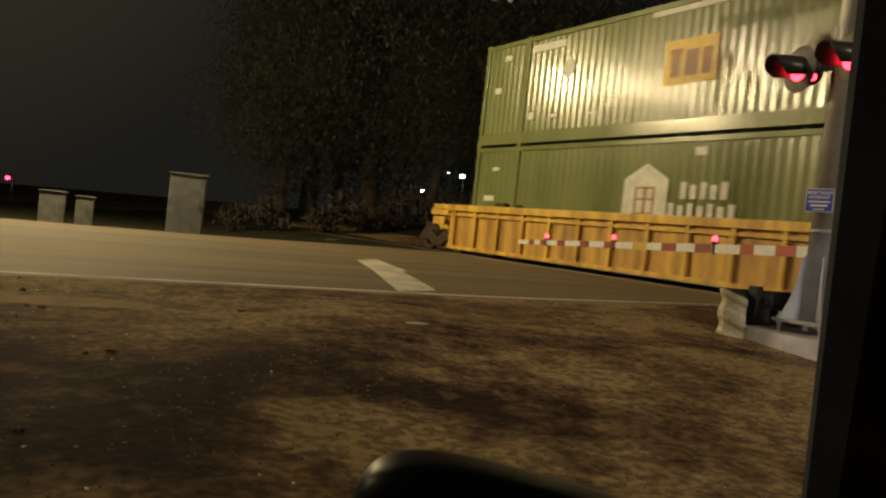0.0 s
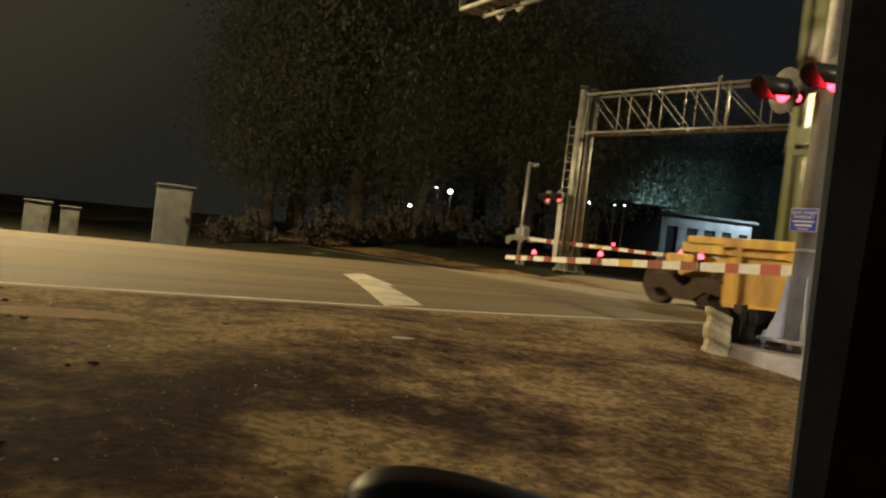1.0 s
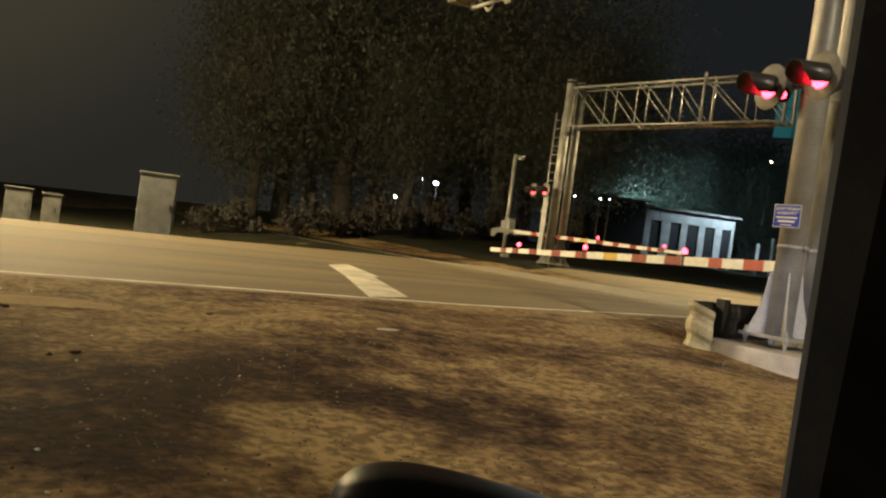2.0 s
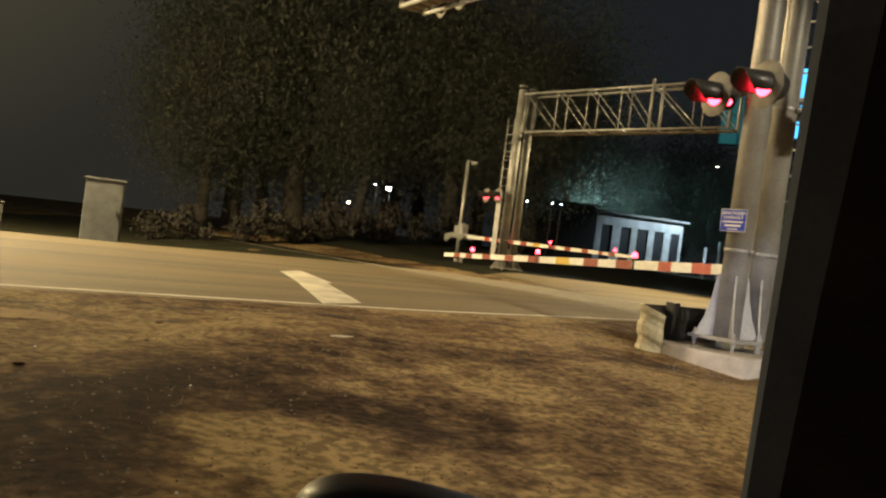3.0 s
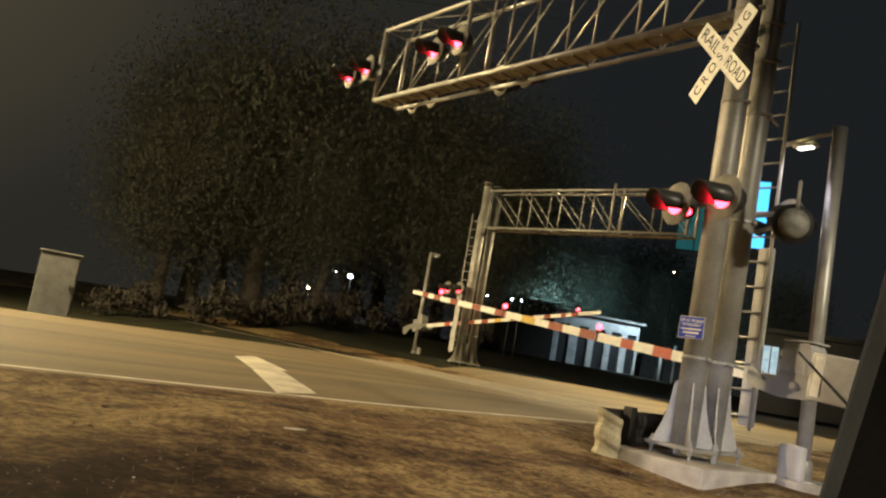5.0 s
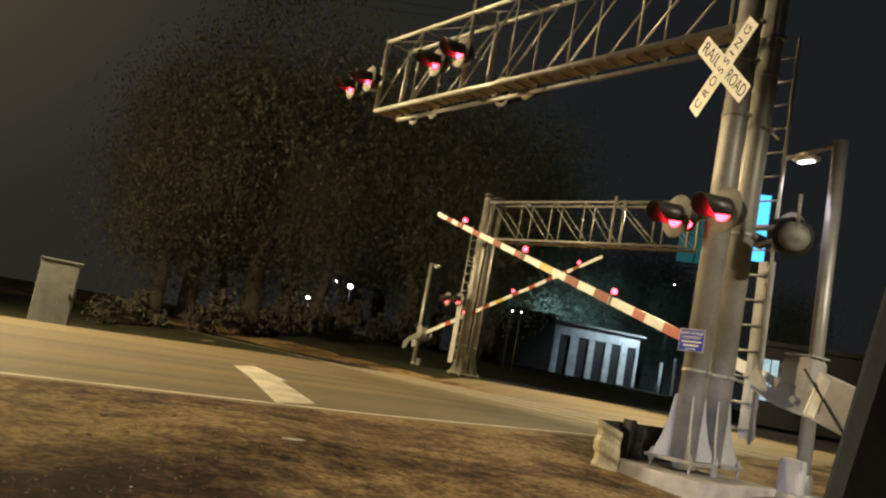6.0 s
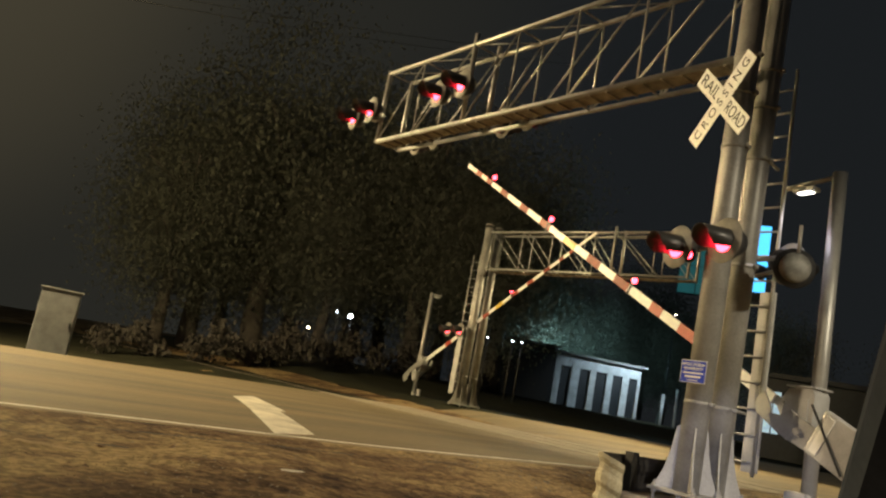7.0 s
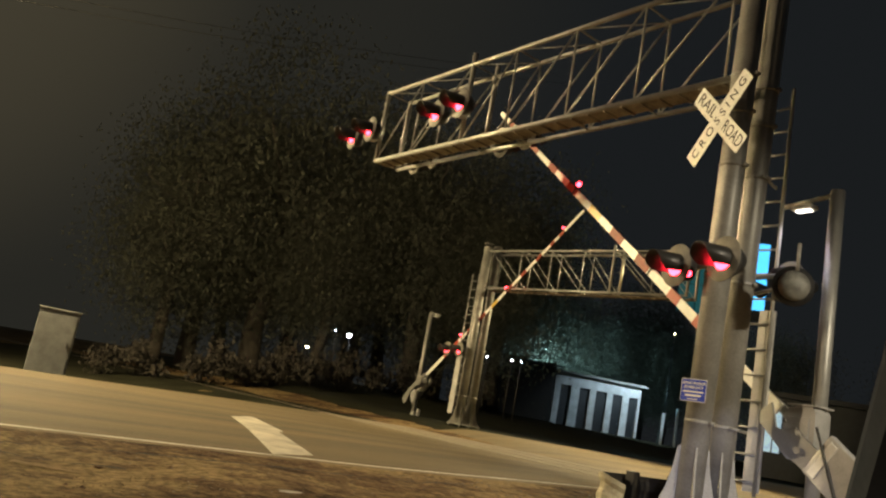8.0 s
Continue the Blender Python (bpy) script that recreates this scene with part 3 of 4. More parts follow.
# ---- gates ----
def gate(m, label, length, lamps, light, low):
    t = thing("crossing_gate", m, label, "crossing gate", "crossing gates")
    cyl("post", (-0.1, 0, low), (-0.1, 0, 2.98), 0.08, ALU, t, "aluminium post", seg=16)
    bm = lathe(nb(), [(0.22, 0.0), (0.22, 0.03), (0.11, 0.04), (0.1, 0.22), (0.082, 0.24)], pose(-0.1, 0, low), 18)
    part("post_base", bm, ALU, t, "", True)
    bm = box(nb(), -0.32, -0.13, low, -0.2, 0.15, low + 0.38, 0.04)
    part("junction_box", bm, GREY, t, "small rounded grey box")
    cyl("lamp_arm", (-0.1, 0, 2.94), (-0.14, 0.68, 2.86), 0.028, ALU, t, seg=10)
    bm = box(nb(), -0.2, 0.26, 2.79, -0.06, 0.54, 2.84, 0.012)
    part("luminaire", bm, GREY, t, "small flat lamp head", False)
    part("diffuser", box(nb(), -0.165, 0.31, 2.775, -0.095, 0.49, 2.79), light, t, "bright white lamp face")
    g = prism(nb(), [(-0.1, -0.04), (0.0, -0.1), (0.2, -0.1), (0.29, -0.02), (0.29, 0.36), (0.22, 0.46), (-0.06, 0.48), (-0.1, 0.42)], 0.26, pose(-0.3, 0, 0, 90, 0, 90))
    part("mechanism", g, GREY, t, "grey gate mechanism housing")
    block("access_door", -0.316, -0.04, 0.0, -0.3, 0.24, 0.36, GREY, t, "", 0.004)
    block("mechanism_lid", -0.32, -0.12, 0.482, -0.02, 0.24, 0.5, GREY, t, "", 0.004)
    cyl("hinge_bolt", (-0.33, 0.25, 0.3), (-0.3, 0.25, 0.3), 0.02, STEEL, t, seg=6)
    cyl("pivot_shaft", (-0.42, 0, 0), (0.12, 0, 0), 0.04, STEEL, t, seg=12)
    bm = nb()
    n = 16
    rings = []
    for k in range(n + 1):
        y = 0.75 + (length - 0.75) * k / n
        h = 0.075 - 0.03 * k / n
        rings.append([bm.verts.new(p) for p in ((0.02, y, -h), (0.05, y, -h), (0.05, y, h), (0.02, y, h))])
    for p, q in zip(rings, rings[1:]):
        for k in range(4):
            bm.faces.new((p[k], p[(k + 1) % 4], q[(k + 1) % 4], q[k]))
    bm.faces.new(rings[0]), bm.faces.new(rings[-1])
    arm = part("gate_arm", bm, WHITE, t, "long red and white striped gate arm")
    for k, (y, low) in enumerate(((9.49, 9.25), (8.98, 8.78), (8.29, 7.99), (7.43, 7.13), (6.62, 6.26), (5.75, 5.37), (4.97, 4.6), (4.16, 3.79), (3.21, 2.95), (2.55, 2.2))):
        h = 0.077 - 0.03 * (y - 0.75) / (length - 0.75)
        colour = YELLOW if k == 5 else RED if k > 7 else FADED
        part("stripe", box(nb(), 0.016, low, -h, 0.054, y, h), colour, arm, "yellow tape band" if k == 5 else "orange-red reflective band" if k > 7 else "faded brownish-red reflective band")
    for d in lamps:
        h = 0.07 - 0.03 * d / length
        b = part("arm_lamp", box(nb(), 0.015, d - 0.05, h, 0.055, d + 0.05, h + 0.05, 0.006), BLACK, arm, "small red warning lamp")
        part("lens", lathe(nb(), [(0.03, 0.0), (0.042, 0.02), (0.042, 0.055), (0.024, 0.08), (0.004, 0.085)], pose(0.035, d, h + 0.05), 16), TIP, arm, "glowing red lens", True)
        part("lamp_bracket", box(nb(), 0.012, d - 0.02, -h - 0.02, 0.058, d + 0.02, h + 0.01), BLACK, arm)
    short = [(-0.2, -0.12), (0.2, -0.16), (0.58, -0.12), (0.66, -0.02), (0.62, 0.14), (0.5, 0.06), (0.4, -0.02), (0.3, 0.02), (0.22, 0.14), (-0.2, 0.14)]
    long = [(-0.8, -0.26), (-0.6, -0.3), (-0.25, -0.1), (0.2, -0.08), (0.5, -0.18), (0.72, -0.05), (0.95, -0.05), (0.95, 0.05), (0.62, 0.06), (0.3, 0.1), (-0.2, 0.1), (-0.6, 0.04), (-0.8, 0.0)]
    for x, outline in ((-0.36, short), (0.1, long)):
        part("support_plate", prism(nb(), outline, 0.03, pose(x, 0, 0, 90, 0, 90)), ALU, arm, "pale aluminium arm bracket")
    part("counterweight", box(nb(), -0.46, -0.98, -0.1, -0.37, -0.2, 0.4, 0.02), GREY, arm, "grey counterweight block")
    # white strip paints the light that catches the counterweight's edge
    part("lit_edge_strip", box(nb(), -0.475, -0.36, -0.06, -0.46, -0.26, 0.36, 0.004), WHITE, arm, "narrow white strip painting the counterweight's lit edge")
    part("tie_rod", tube(nb(), (-0.48, -0.05, 0.36), (-0.48, -0.7, -0.06), 0.014, seg=8), BLACK, arm, "thin dark tie rod")
    return t, arm


WARM_LED = mat("lamp_face", (0.8, 0.8, 0.8), 0.4, 0, 0.05, 5, 20, 0, (1.0, 0.93, 0.82), 3.0)
OFF = mat("dim_lamp_face", (0.5, 0.5, 0.5), 0.4, 0, 0.05, 5, 20, 0)
near_gate, near_arm = gate(pose(8.8, 4.32, 1.42, 0, 0, -9.1), "railway crossing gate with striped arm, beside the mast", 9.97, (8.75, 6.35, 3.75), WARM_LED, -1.0)
far_gate, far_arm = gate(pose(18.82, 24.92, 1.87, 0, 0, 180 - 8.4), "far railway crossing gate with striped arm", 10.5, (9.5, 6.3, 3.4), OFF, -1.15)


# ---- train ----
def well_car():
    t = thing("well_car", pose(TRACK, 19.65, RAIL_TOP), "yellow rust-streaked double-stack well car, last of the train", "railway wagon")
    y0, y1 = -16.6, 0.95
    # darker copy of the car's yellow: shade in the recess, with rust streaks
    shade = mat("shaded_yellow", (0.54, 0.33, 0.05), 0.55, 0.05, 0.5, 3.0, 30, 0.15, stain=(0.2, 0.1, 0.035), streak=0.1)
    for s in (-1, 1):
        a, b = sorted((s * 1.5, s * 1.28))
        block("top_chord", a, y0, 1.27, b, y1 + 0.9, 1.45, CARYEL, t, "bright yellow top chord", 0.012)
        block("upper_rail", min(s * 1.47, s * 1.4), y0, 1.12, max(s * 1.47, s * 1.4), y1, 1.2, CARYEL, t)
        block("side_sheet", min(s * 1.4, s * 1.36), y0, 0.2, max(s * 1.4, s * 1.36), y1, 1.27, shade, t, "rust-stained yellow side sheet, toned darker as if shaded")
        block("bottom_sill", a, y0, 0.14, b, y1 - 0.1, 0.24, CARYEL, t, "", 0.01)
        y = y1 - 0.35
        while y > y0:
            part("rib", box(nb(), min(s * 1.49, s * 1.4), y - 0.06, 0.2, max(s * 1.49, s * 1.4), y + 0.06, 1.28, 0.01), CARYEL, t)
            y -= 1.12
    block("end_platform", -1.5, y1, 1.12, 1.5, y1 + 1.0, 1.32, CARYEL, t, "", 0.01)
    block("end_wall", -1.35, y1 - 0.06, 0.3, 1.35, y1, 1.3, CARYEL, t)
    block("well_floor", -1.3, y0, 0.2, 1.3, y1, 0.28, RUST, t)
    block("centre_sill", -0.3, y1, 0.65, 0.3, y1 + 2.5, 1.1, CARYEL, t, "", 0.02)
    block("end_plate", -0.9, y1 + 1.2, 0.85, 0.9, y1 + 1.9, 1.1, CARYEL, t, "", 0.02)
    block("coupler", -0.12, y1 + 2.5, 0.75, 0.12, y1 + 2.95, 0.98, RUST, t, "", 0.03)
    for s in (-1, 1):
        g = prism(nb(), [(-1.1, 0.42), (-0.9, 0.62), (-0.4, 0.66), (0, 0.42), (0.4, 0.66), (0.9, 0.62), (1.1, 0.42), (1.1, 0.3), (0.55, 0.36), (0.25, 0.16), (-0.25, 0.16), (-0.55, 0.36), (-1.1, 0.3)], 0.14, pose(s * 1.0 - 0.07, y1 + 1.25, 0, 90, 0, 90))
        part("truck_side_frame", g, RUST, t, "rusty cast truck frame")
        for dy in (-0.88, 0.88):
            g = lathe(nb(), [(0.1, -0.06), (0.47, -0.06), (0.49, -0.05), (0.46, -0.02), (0.455, 0.06), (0.4, 0.06), (0.36, 0.03), (0.16, 0.03), (0.14, 0.08), (0.02, 0.08)], pose(s * 0.76, y1 + 1.25 + dy, 0.457, 0, 90 * s, 0), 28)
            part("wheel", g, RUST, t, "dark steel wheel", True)
    for dy in (-0.88, 0.88):
        cyl("axle", (-0.8, y1 + 1.25 + dy, 0.457), (0.8, y1 + 1.25 + dy, 0.457), 0.08, RUST, t)
    for x in (-1.2, 1.2):
        cyl("hand_rail", (x, y1 + 0.95, 1.32), (x, y1 + 0.95, 1.42), 0.015, CARYEL, t, seg=6)
    block("lock_casting", -1.46, -1.85, 1.45, -1.3, -1.4, 1.56, RUST, t, "", 0.02)
    block("lock_casting", -1.46, -2.5, 1.45, -1.32, -2.3, 1.53, BLACK, t, "", 0.02)
    return t


DECAL = mat("white_decal", (0.6, 0.62, 0.55), 0.45, 0, 0.2, 4, 40, 0.02)
GOLD = mat("yellow_decal", (0.62, 0.42, 0.03), 0.45, 0, 0.2, 4, 40, 0.02)
BROWN = mat("brown_decal", (0.3, 0.14, 0.05), 0.5, 0, 0.2, 4, 40, 0.02)


def container(z, upper):
    t = thing("shipping_container", pose(TRACK, 19.65, z), "green corrugated container with pale markings, on the well car" if not upper else "green corrugated container with yellow panel, stacked on another", "container", "stacked containers")
    length, h, w = 16.15, 2.85, 1.3
    for s in (-1, 1):
        bm = nb()
        prof = []
        y = -0.14
        while y > -length + 0.3:
            prof += [(0.016 - 0.009 * math.cos(math.pi * k / 4), y - 0.0305 * k) for k in range(8)]
            y -= 0.244
        low = [bm.verts.new((s * (w - 0.03 - o), yy, 0.28)) for o, yy in prof]
        top = [bm.verts.new((s * (w - 0.03 - o), yy, h - 0.09)) for o, yy in prof]
        for k in range(len(prof) - 1):
            bm.faces.new((low[k], low[k + 1], top[k + 1], top[k]))
        part("side_wall", bm, GREEN, t, "corrugated green steel wall", True)
        for name, z0, z1 in (("bottom_rail", 0, 0.3), ("top_rail", h - 0.12, h)):
            block(name, min(s * w, s * (w - 0.08)), -length, z0, max(s * w, s * (w - 0.08)), 0, z1, GREEN, t, "", 0.008)
        for yy in (-0.07, -2.0, -length + 2.0, -length + 0.07):
            block("corner_post", min(s * (w + 0.004), s * (w - 0.1)), yy - 0.08, 0, max(s * (w + 0.004), s * (w - 0.1)), yy + 0.08, h + 0.004, GREEN, t, "", 0.008)
            for zz in (-0.04, h - 0.09):
                block("corner_casting", min(s * (w + 0.012), s * (w - 0.12)), yy - 0.09, zz, max(s * (w + 0.012), s * (w - 0.12)), yy + 0.09, zz + 0.13, GREEN, t, "", 0.01)
    block("roof", -w + 0.02, -length, h - 0.03, w - 0.02, 0, h - 0.01, GREEN, t)
    block("floor", -w + 0.02, -length, 0.03, w - 0.02, 0, 0.12, GREEN, t)
    block("front_wall", -w + 0.02, -length, 0.1, w - 0.02, -length + 0.05, h - 0.02, GREEN, t)
    for s in (-1, 1):
        block("door", min(s * 0.01, s * (w - 0.1)), -0.06, 0.1, max(s * 0.01, s * (w - 0.1)), 0.0, h - 0.1, GREEN, t, "", 0.01)
        for k in (0.35, 0.85):
            cyl("lock_rod", (s * k, 0.03, 0.1), (s * k, 0.03, h - 0.1), 0.018, ALU, t, seg=8)

    def decal(y0, z0, y1, z1, m=DECAL, lift=0.0):
        part("marking", box(nb(), -w + 0.018 - lift, y0, z0, -w + 0.024, y1, z1), m, t, "pale printed marking")

    if upper:
        decal(-8.45, 1.05, -7.0, 2.0, GOLD)
        for y0, y1 in ((-7.45, -7.2), (-7.95, -7.6), (-8.3, -8.05)):
            decal(y0, 1.2, y1, 1.75, BROWN, 0.004)
        decal(-7.5, 1.68, -7.15, 1.8, BROWN, 0.004)
        decal(-3.55, 2.42, -2.2, 2.6)
        decal(-1.2, 2.35, -0.9, 2.5)
        g = prism(nb(), [(0.26, 0), (0, 0.32), (-0.26, 0), (0, -0.32)], 0.006, pose(-w + 0.024, -3.75, 1.85, 90, 0, -90))
        part("marking", g, DECAL, t, "pale diamond placard")
        for y0, y1, z0, z1 in ((-0.85, -0.55, 1.45, 1.62), (-2.5, -2.25, 0.62, 0.82), (-3.45, -3.15, 0.62, 0.72), (-5.0, -4.7, 0.6, 0.65), (-9.2, -6.5, 2.6, 2.72)):
            decal(y0, z0, y1, z1)
    else:
        g = prism(nb(), [(0.66, 1.06 - 0.95), (0.66, 1.85 - 0.95), (0, 2.2 - 0.95), (-0.66, 1.85 - 0.95), (-0.66, 1.06 - 0.95)], 0.006, pose(-w + 0.024, -6.85, 1.06, 90, 0, -90))
        part("marking", g, DECAL, t, "pale gabled emblem")
        for y0, y1, z0, z1 in ((-7.15, -6.55, 1.18, 1.22), (-7.15, -6.55, 1.5, 1.54), (-7.15, -6.55, 1.75, 1.79), (-6.62, -6.55, 1.18, 1.79), (-7.15, -7.08, 1.18, 1.79), (-6.9, -6.82, 1.18, 1.79)):
            decal(y0, z0, y1, z1, BROWN, 0.004)
        for k in range(5):
            decal(-8.02 - 0.26 * k, 1.55, -7.85 - 0.26 * k, 1.9 - 0.06 * (k % 2))
        for k in range(7):
            decal(-7.72 - 0.26 * k, 1.12, -7.56 - 0.26 * k, 1.46 - 0.05 * (k % 2))
        for y0, y1, z0, z1 in ((-1.05, -0.55, 1.35, 1.5), (-1.15, -0.85, 2.2, 2.3), (-8.45, -8.15, 2.45, 2.62)):
            decal(y0, z0, y1, z1)
    return t


TRAIN = [well_car(), container(0.77, False), container(3.7, True)]

# ---- far side of the road ----
def cabinet(x, y, w, d, h, label, turn=0, coat=GREY):
    t = thing("equipment_cabinet", pose(x, y, ground_z(x, y) - 0.02, 0, 0, turn), label, "cabinet", "trackside cabinets")
    block("body", -w / 2, -d / 2, 0.06, w / 2, d / 2, h, coat, t, "", 0.02)
    block("plinth", -w / 2 - 0.05, -d / 2 - 0.05, -0.1, w / 2 + 0.05, d / 2 + 0.05, 0.06, CONCRETE, t)
    block("roof", -w / 2 - 0.04, -d / 2 - 0.04, h, w / 2 + 0.04, d / 2 + 0.04, h + 0.05, coat, t, "", 0.015)
    door = block("door", -w / 2 + 0.05, -d / 2 - 0.018, 0.14, w / 2 - 0.05, -d / 2, h - 0.1, coat, t, "", 0.005)
    part("handle", box(nb(), w / 2 - 0.16, -d / 2 - 0.045, h * 0.5, w / 2 - 0.13, -d / 2 - 0.018, h * 0.5 + 0.16, 0.005), BLACK, door)
    return t


PALE = mat("cabinet_paint", (0.14, 0.147, 0.155), 0.6, 0, 0.3, 4, 60, 0.1)
DULL = mat("dull_grey_paint", (0.1, 0.1, 0.1), 0.7, 0, 0.4, 4, 60, 0.1)
cabinet(5.62, 24.4, 1.04, 0.75, 1.98, "tall pale grey metal equipment cabinet beside the road", -12, PALE)
cabinet(3.1, 26.4, 0.5, 0.45, 1.0, "small grey equipment box on the dark verge", -8, DULL)
cabinet(2.2, 26.2, 0.7, 0.5, 1.08, "low dark equipment box on the verge", -8, DULL)


def lump(n, spread, size, seed):
    """Many small bent leaves in clumps with gaps."""
    rnd = random.Random(seed)
    vs, fs = [], []
    clumps = [Vector((rnd.gauss(0, 1), rnd.gauss(0, 1), rnd.gauss(0, 0.8))).normalized() * rnd.uniform(0.35, 1.0) for _ in range(max(6, n // 90))]
    for k in range(n):
        c = clumps[k % len(clumps)]
        p = Vector((c.x * spread[0], c.y * spread[1], c.z * spread[2])) + Vector((rnd.gauss(0, 1), rnd.gauss(0, 1), rnd.gauss(0, 1))) * 0.16 * sum(spread) / 3
        s = size * rnd.uniform(0.6, 1.5)
        m = Matrix.Translation(p) @ Euler((rnd.uniform(0, 6.3), rnd.uniform(0, 6.3), rnd.uniform(0, 6.3))).to_matrix().to_4x4()
        b = len(vs)
        vs += [m @ Vector(q) for q in ((-s, 0, 0), (0, -0.4 * s, 0.1 * s), (s, 0, 0.15 * s), (0, 0.4 * s, 0.1 * s))]
        fs.append((b, b + 1, b + 2, b + 3))
    return vs, fs


def leaf_mesh(name, n, spread, size, seed, material, lift=0.0):
    vs, fs = lump(n, spread, size, seed)
    me = bpy.data.meshes.new(name)
    me.from_pydata([(v.x, v.y, v.z + lift) for v in vs], [], fs)
    me.materials.append(material)
    return me


def tree(m, h, label, seed, leaves=2600):
    rnd = random.Random(seed)
    t = thing("tree", m, label, "tree", "dark trees beyond the tracks")
    bm = nb()
    tops = []
    p, r = Vector((0, 0, -0.2)), 0.034 * h
    for k in range(5):
        q = p + Vector((rnd.uniform(-0.2, 0.2), rnd.uniform(-0.2, 0.2), h * 0.13))
        tube(bm, p, q, r, r * 0.85, 10)
        p, r = q, r * 0.85
        if k > 1:
            for j in range(3):
                a = rnd.uniform(0, 6.3)
                e = p + Vector((math.cos(a) * h * 0.2, math.sin(a) * h * 0.2, h * rnd.uniform(0.08, 0.2)))
                tube(bm, p, e, r * 0.5, r * 0.15, 6)
                for _ in range(2):
                    tube(bm, e, e + Vector((rnd.uniform(-1, 1), rnd.uniform(-1, 1), rnd.uniform(0, 1))) * h * 0.1, r * 0.15, r * 0.05, 5)
    part("trunk", bm, BARK, t, "dark rough trunk with limbs", True)
    crown = new("crown", leaf_mesh("crown", leaves, (h * 0.32, h * 0.32, h * 0.44), 0.0062 * h, seed + 1, LEAF, h * 0.54))
    crown.parent = t
    return t


model = [tree(pose(33, 44, ground_z(33, 44)), 15, "dark leafy tree standing before the sheds", 11, 30000), tree(pose(54, 58, ground_z(54, 58)), 14, "dark leafy tree behind the pale building", 23, 30000), tree(pose(22, 47, ground_z(22, 47)), 16, "tall dark tree in the wood beyond the road", 37, 30000)]
WOOD = [(53, 53, 0.85, 200), (57.5, 48.5, 0.8, 120), (61, 44, 0.7, 30), (60, 66, 1.1, 200), (62, 57, 1.1, 300), (68, 52, 1.1, 60), (60, 33, 0.8, 140), (66, 24, 0.9, 20)]
for k in range(12):
    a, d = radians(19 + 2.15 * k), 46 + 9 * ((k * 7) % 5) / 4
    WOOD.append((d * math.sin(a), d * math.cos(a), (0.85, 1.2, 1.02, 1.3, 0.95)[k % 5] + 0.004 * k, 73 * k % 360))
for k, (x, y, s, turn) in enumerate(WOOD):
    o = copy_thing(model[k % 3], pose(x, y, ground_z(x, y) - 0.1, 0, 0, turn))
    o.scale = (s, s, s)

bush = leaf_mesh("bush", 1500, (2.0, 1.1, 0.75), 0.1, 5, mat("dry_leaf", (0.034, 0.029, 0.022), 0.8, 0, 0.5, 0.8, 9, 0.1), 0.7)
for x, y, s, turn in ((14.5, 33, 1.2, 20), (18.5, 34.5, 1.3, 80), (11, 34, 1.0, 200), (22.5, 36, 1.3, 120), (27, 36.5, 1.2, 10), (31, 35.5, 1.1, 60)):
    o = tagged(new("bush", bush), "scrubby dry bush in the dark", "bush", "scrub behind the road")
    o.matrix_basis = pose(x, y, ground_z(x, y) - 0.1, 0, 0, turn)
    o.scale = (s, s, s)


def shed():
    """A pale building with five dark doorways and a dark wing."""
    t = thing("storage_building", pose(44.95, 42.3, 1.85, 0, 0, -25.8), "pale clad building with five dark bays, in cold light", "building")
    w, h = 7.1, 3.85
    gaps = [(0.5, 1.35), (2.05, 2.9), (3.4, 4.3), (4.8, 5.6), (6.15, 6.88)]
    x = 0.0
    for a, b in gaps + [(w, w)]:
        block("wall", x, 0, 0, a, 0.25, h, SHEDW, t, "pale ribbed wall")
        for k in range(int((a - x) / 0.2)):
            block("rib", x + 0.06 + 0.2 * k, -0.02, 0, x + 0.1 + 0.2 * k, 0.0, h, SHEDW, t)
        if b > a:
            block("wall", a, 0, h - 0.85, b, 0.25, h, SHEDW, t)
            # unlit inside of the open bay, painted as a near-black panel
            d = block("door", a, 0.14, 0, b, 0.2, h - 0.85, DARK, t, "near-black panel in an open bay")
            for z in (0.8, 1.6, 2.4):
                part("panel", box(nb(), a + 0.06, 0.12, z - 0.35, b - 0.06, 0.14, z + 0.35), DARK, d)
        x = b
    block("back", 0, 0.25, 0, w, 6, h - 0.02, SHEDW, t)
    g = prism(nb(), [(-0.3, -0.4), (w + 0.3, -0.4), (w + 0.3, 6.3), (-0.3, 6.3)], 0.14, pose(0, 0, h, -3))
    part("roof", g, mat("dull_roof", (0.25, 0.27, 0.26), 0.6, 0.2, 0.3, 2, 30, 0.1), t, "low sheet roof")
    wing = thing("dark_shed", pose(39.2, 45.0, 1.7, 0, 0, -25.8), "dark windowless shed beside the pale building", "building")
    block("wall", 0, 0, 0, 6.3, 5, 4.3, BLACK, wing)
    block("roof", -0.2, -0.3, 4.3, 6.5, 5.2, 4.45, BLACK, wing)
    for x, h in ((54.2, 2.4), (56.0, 3.0)):
        p = tagged(cyl("gate_post", (x, 39.0, 1.6), (x, 39.0, 1.8 + h), 0.12, SHEDW, None), "pale post beside the building", "post", "pale posts")


shed()

COLD = mat("cold_lamp", (0.8, 0.8, 0.8), 0.4, 0, 0.05, 5, 20, 0, (0.8, 0.9, 1.0), 15.0)
AMBER = mat("amber_lamp", (0.8, 0.7, 0.5), 0.4, 0, 0.05, 5, 20, 0, (1.0, 0.8, 0.5), 18.0)
CRIMSON = mat("crimson_lamp", (0.6, 0.1, 0.1), 0.4, 0, 0.05, 5, 20, 0, (1.0, 0.03, 0.08), 12.0)


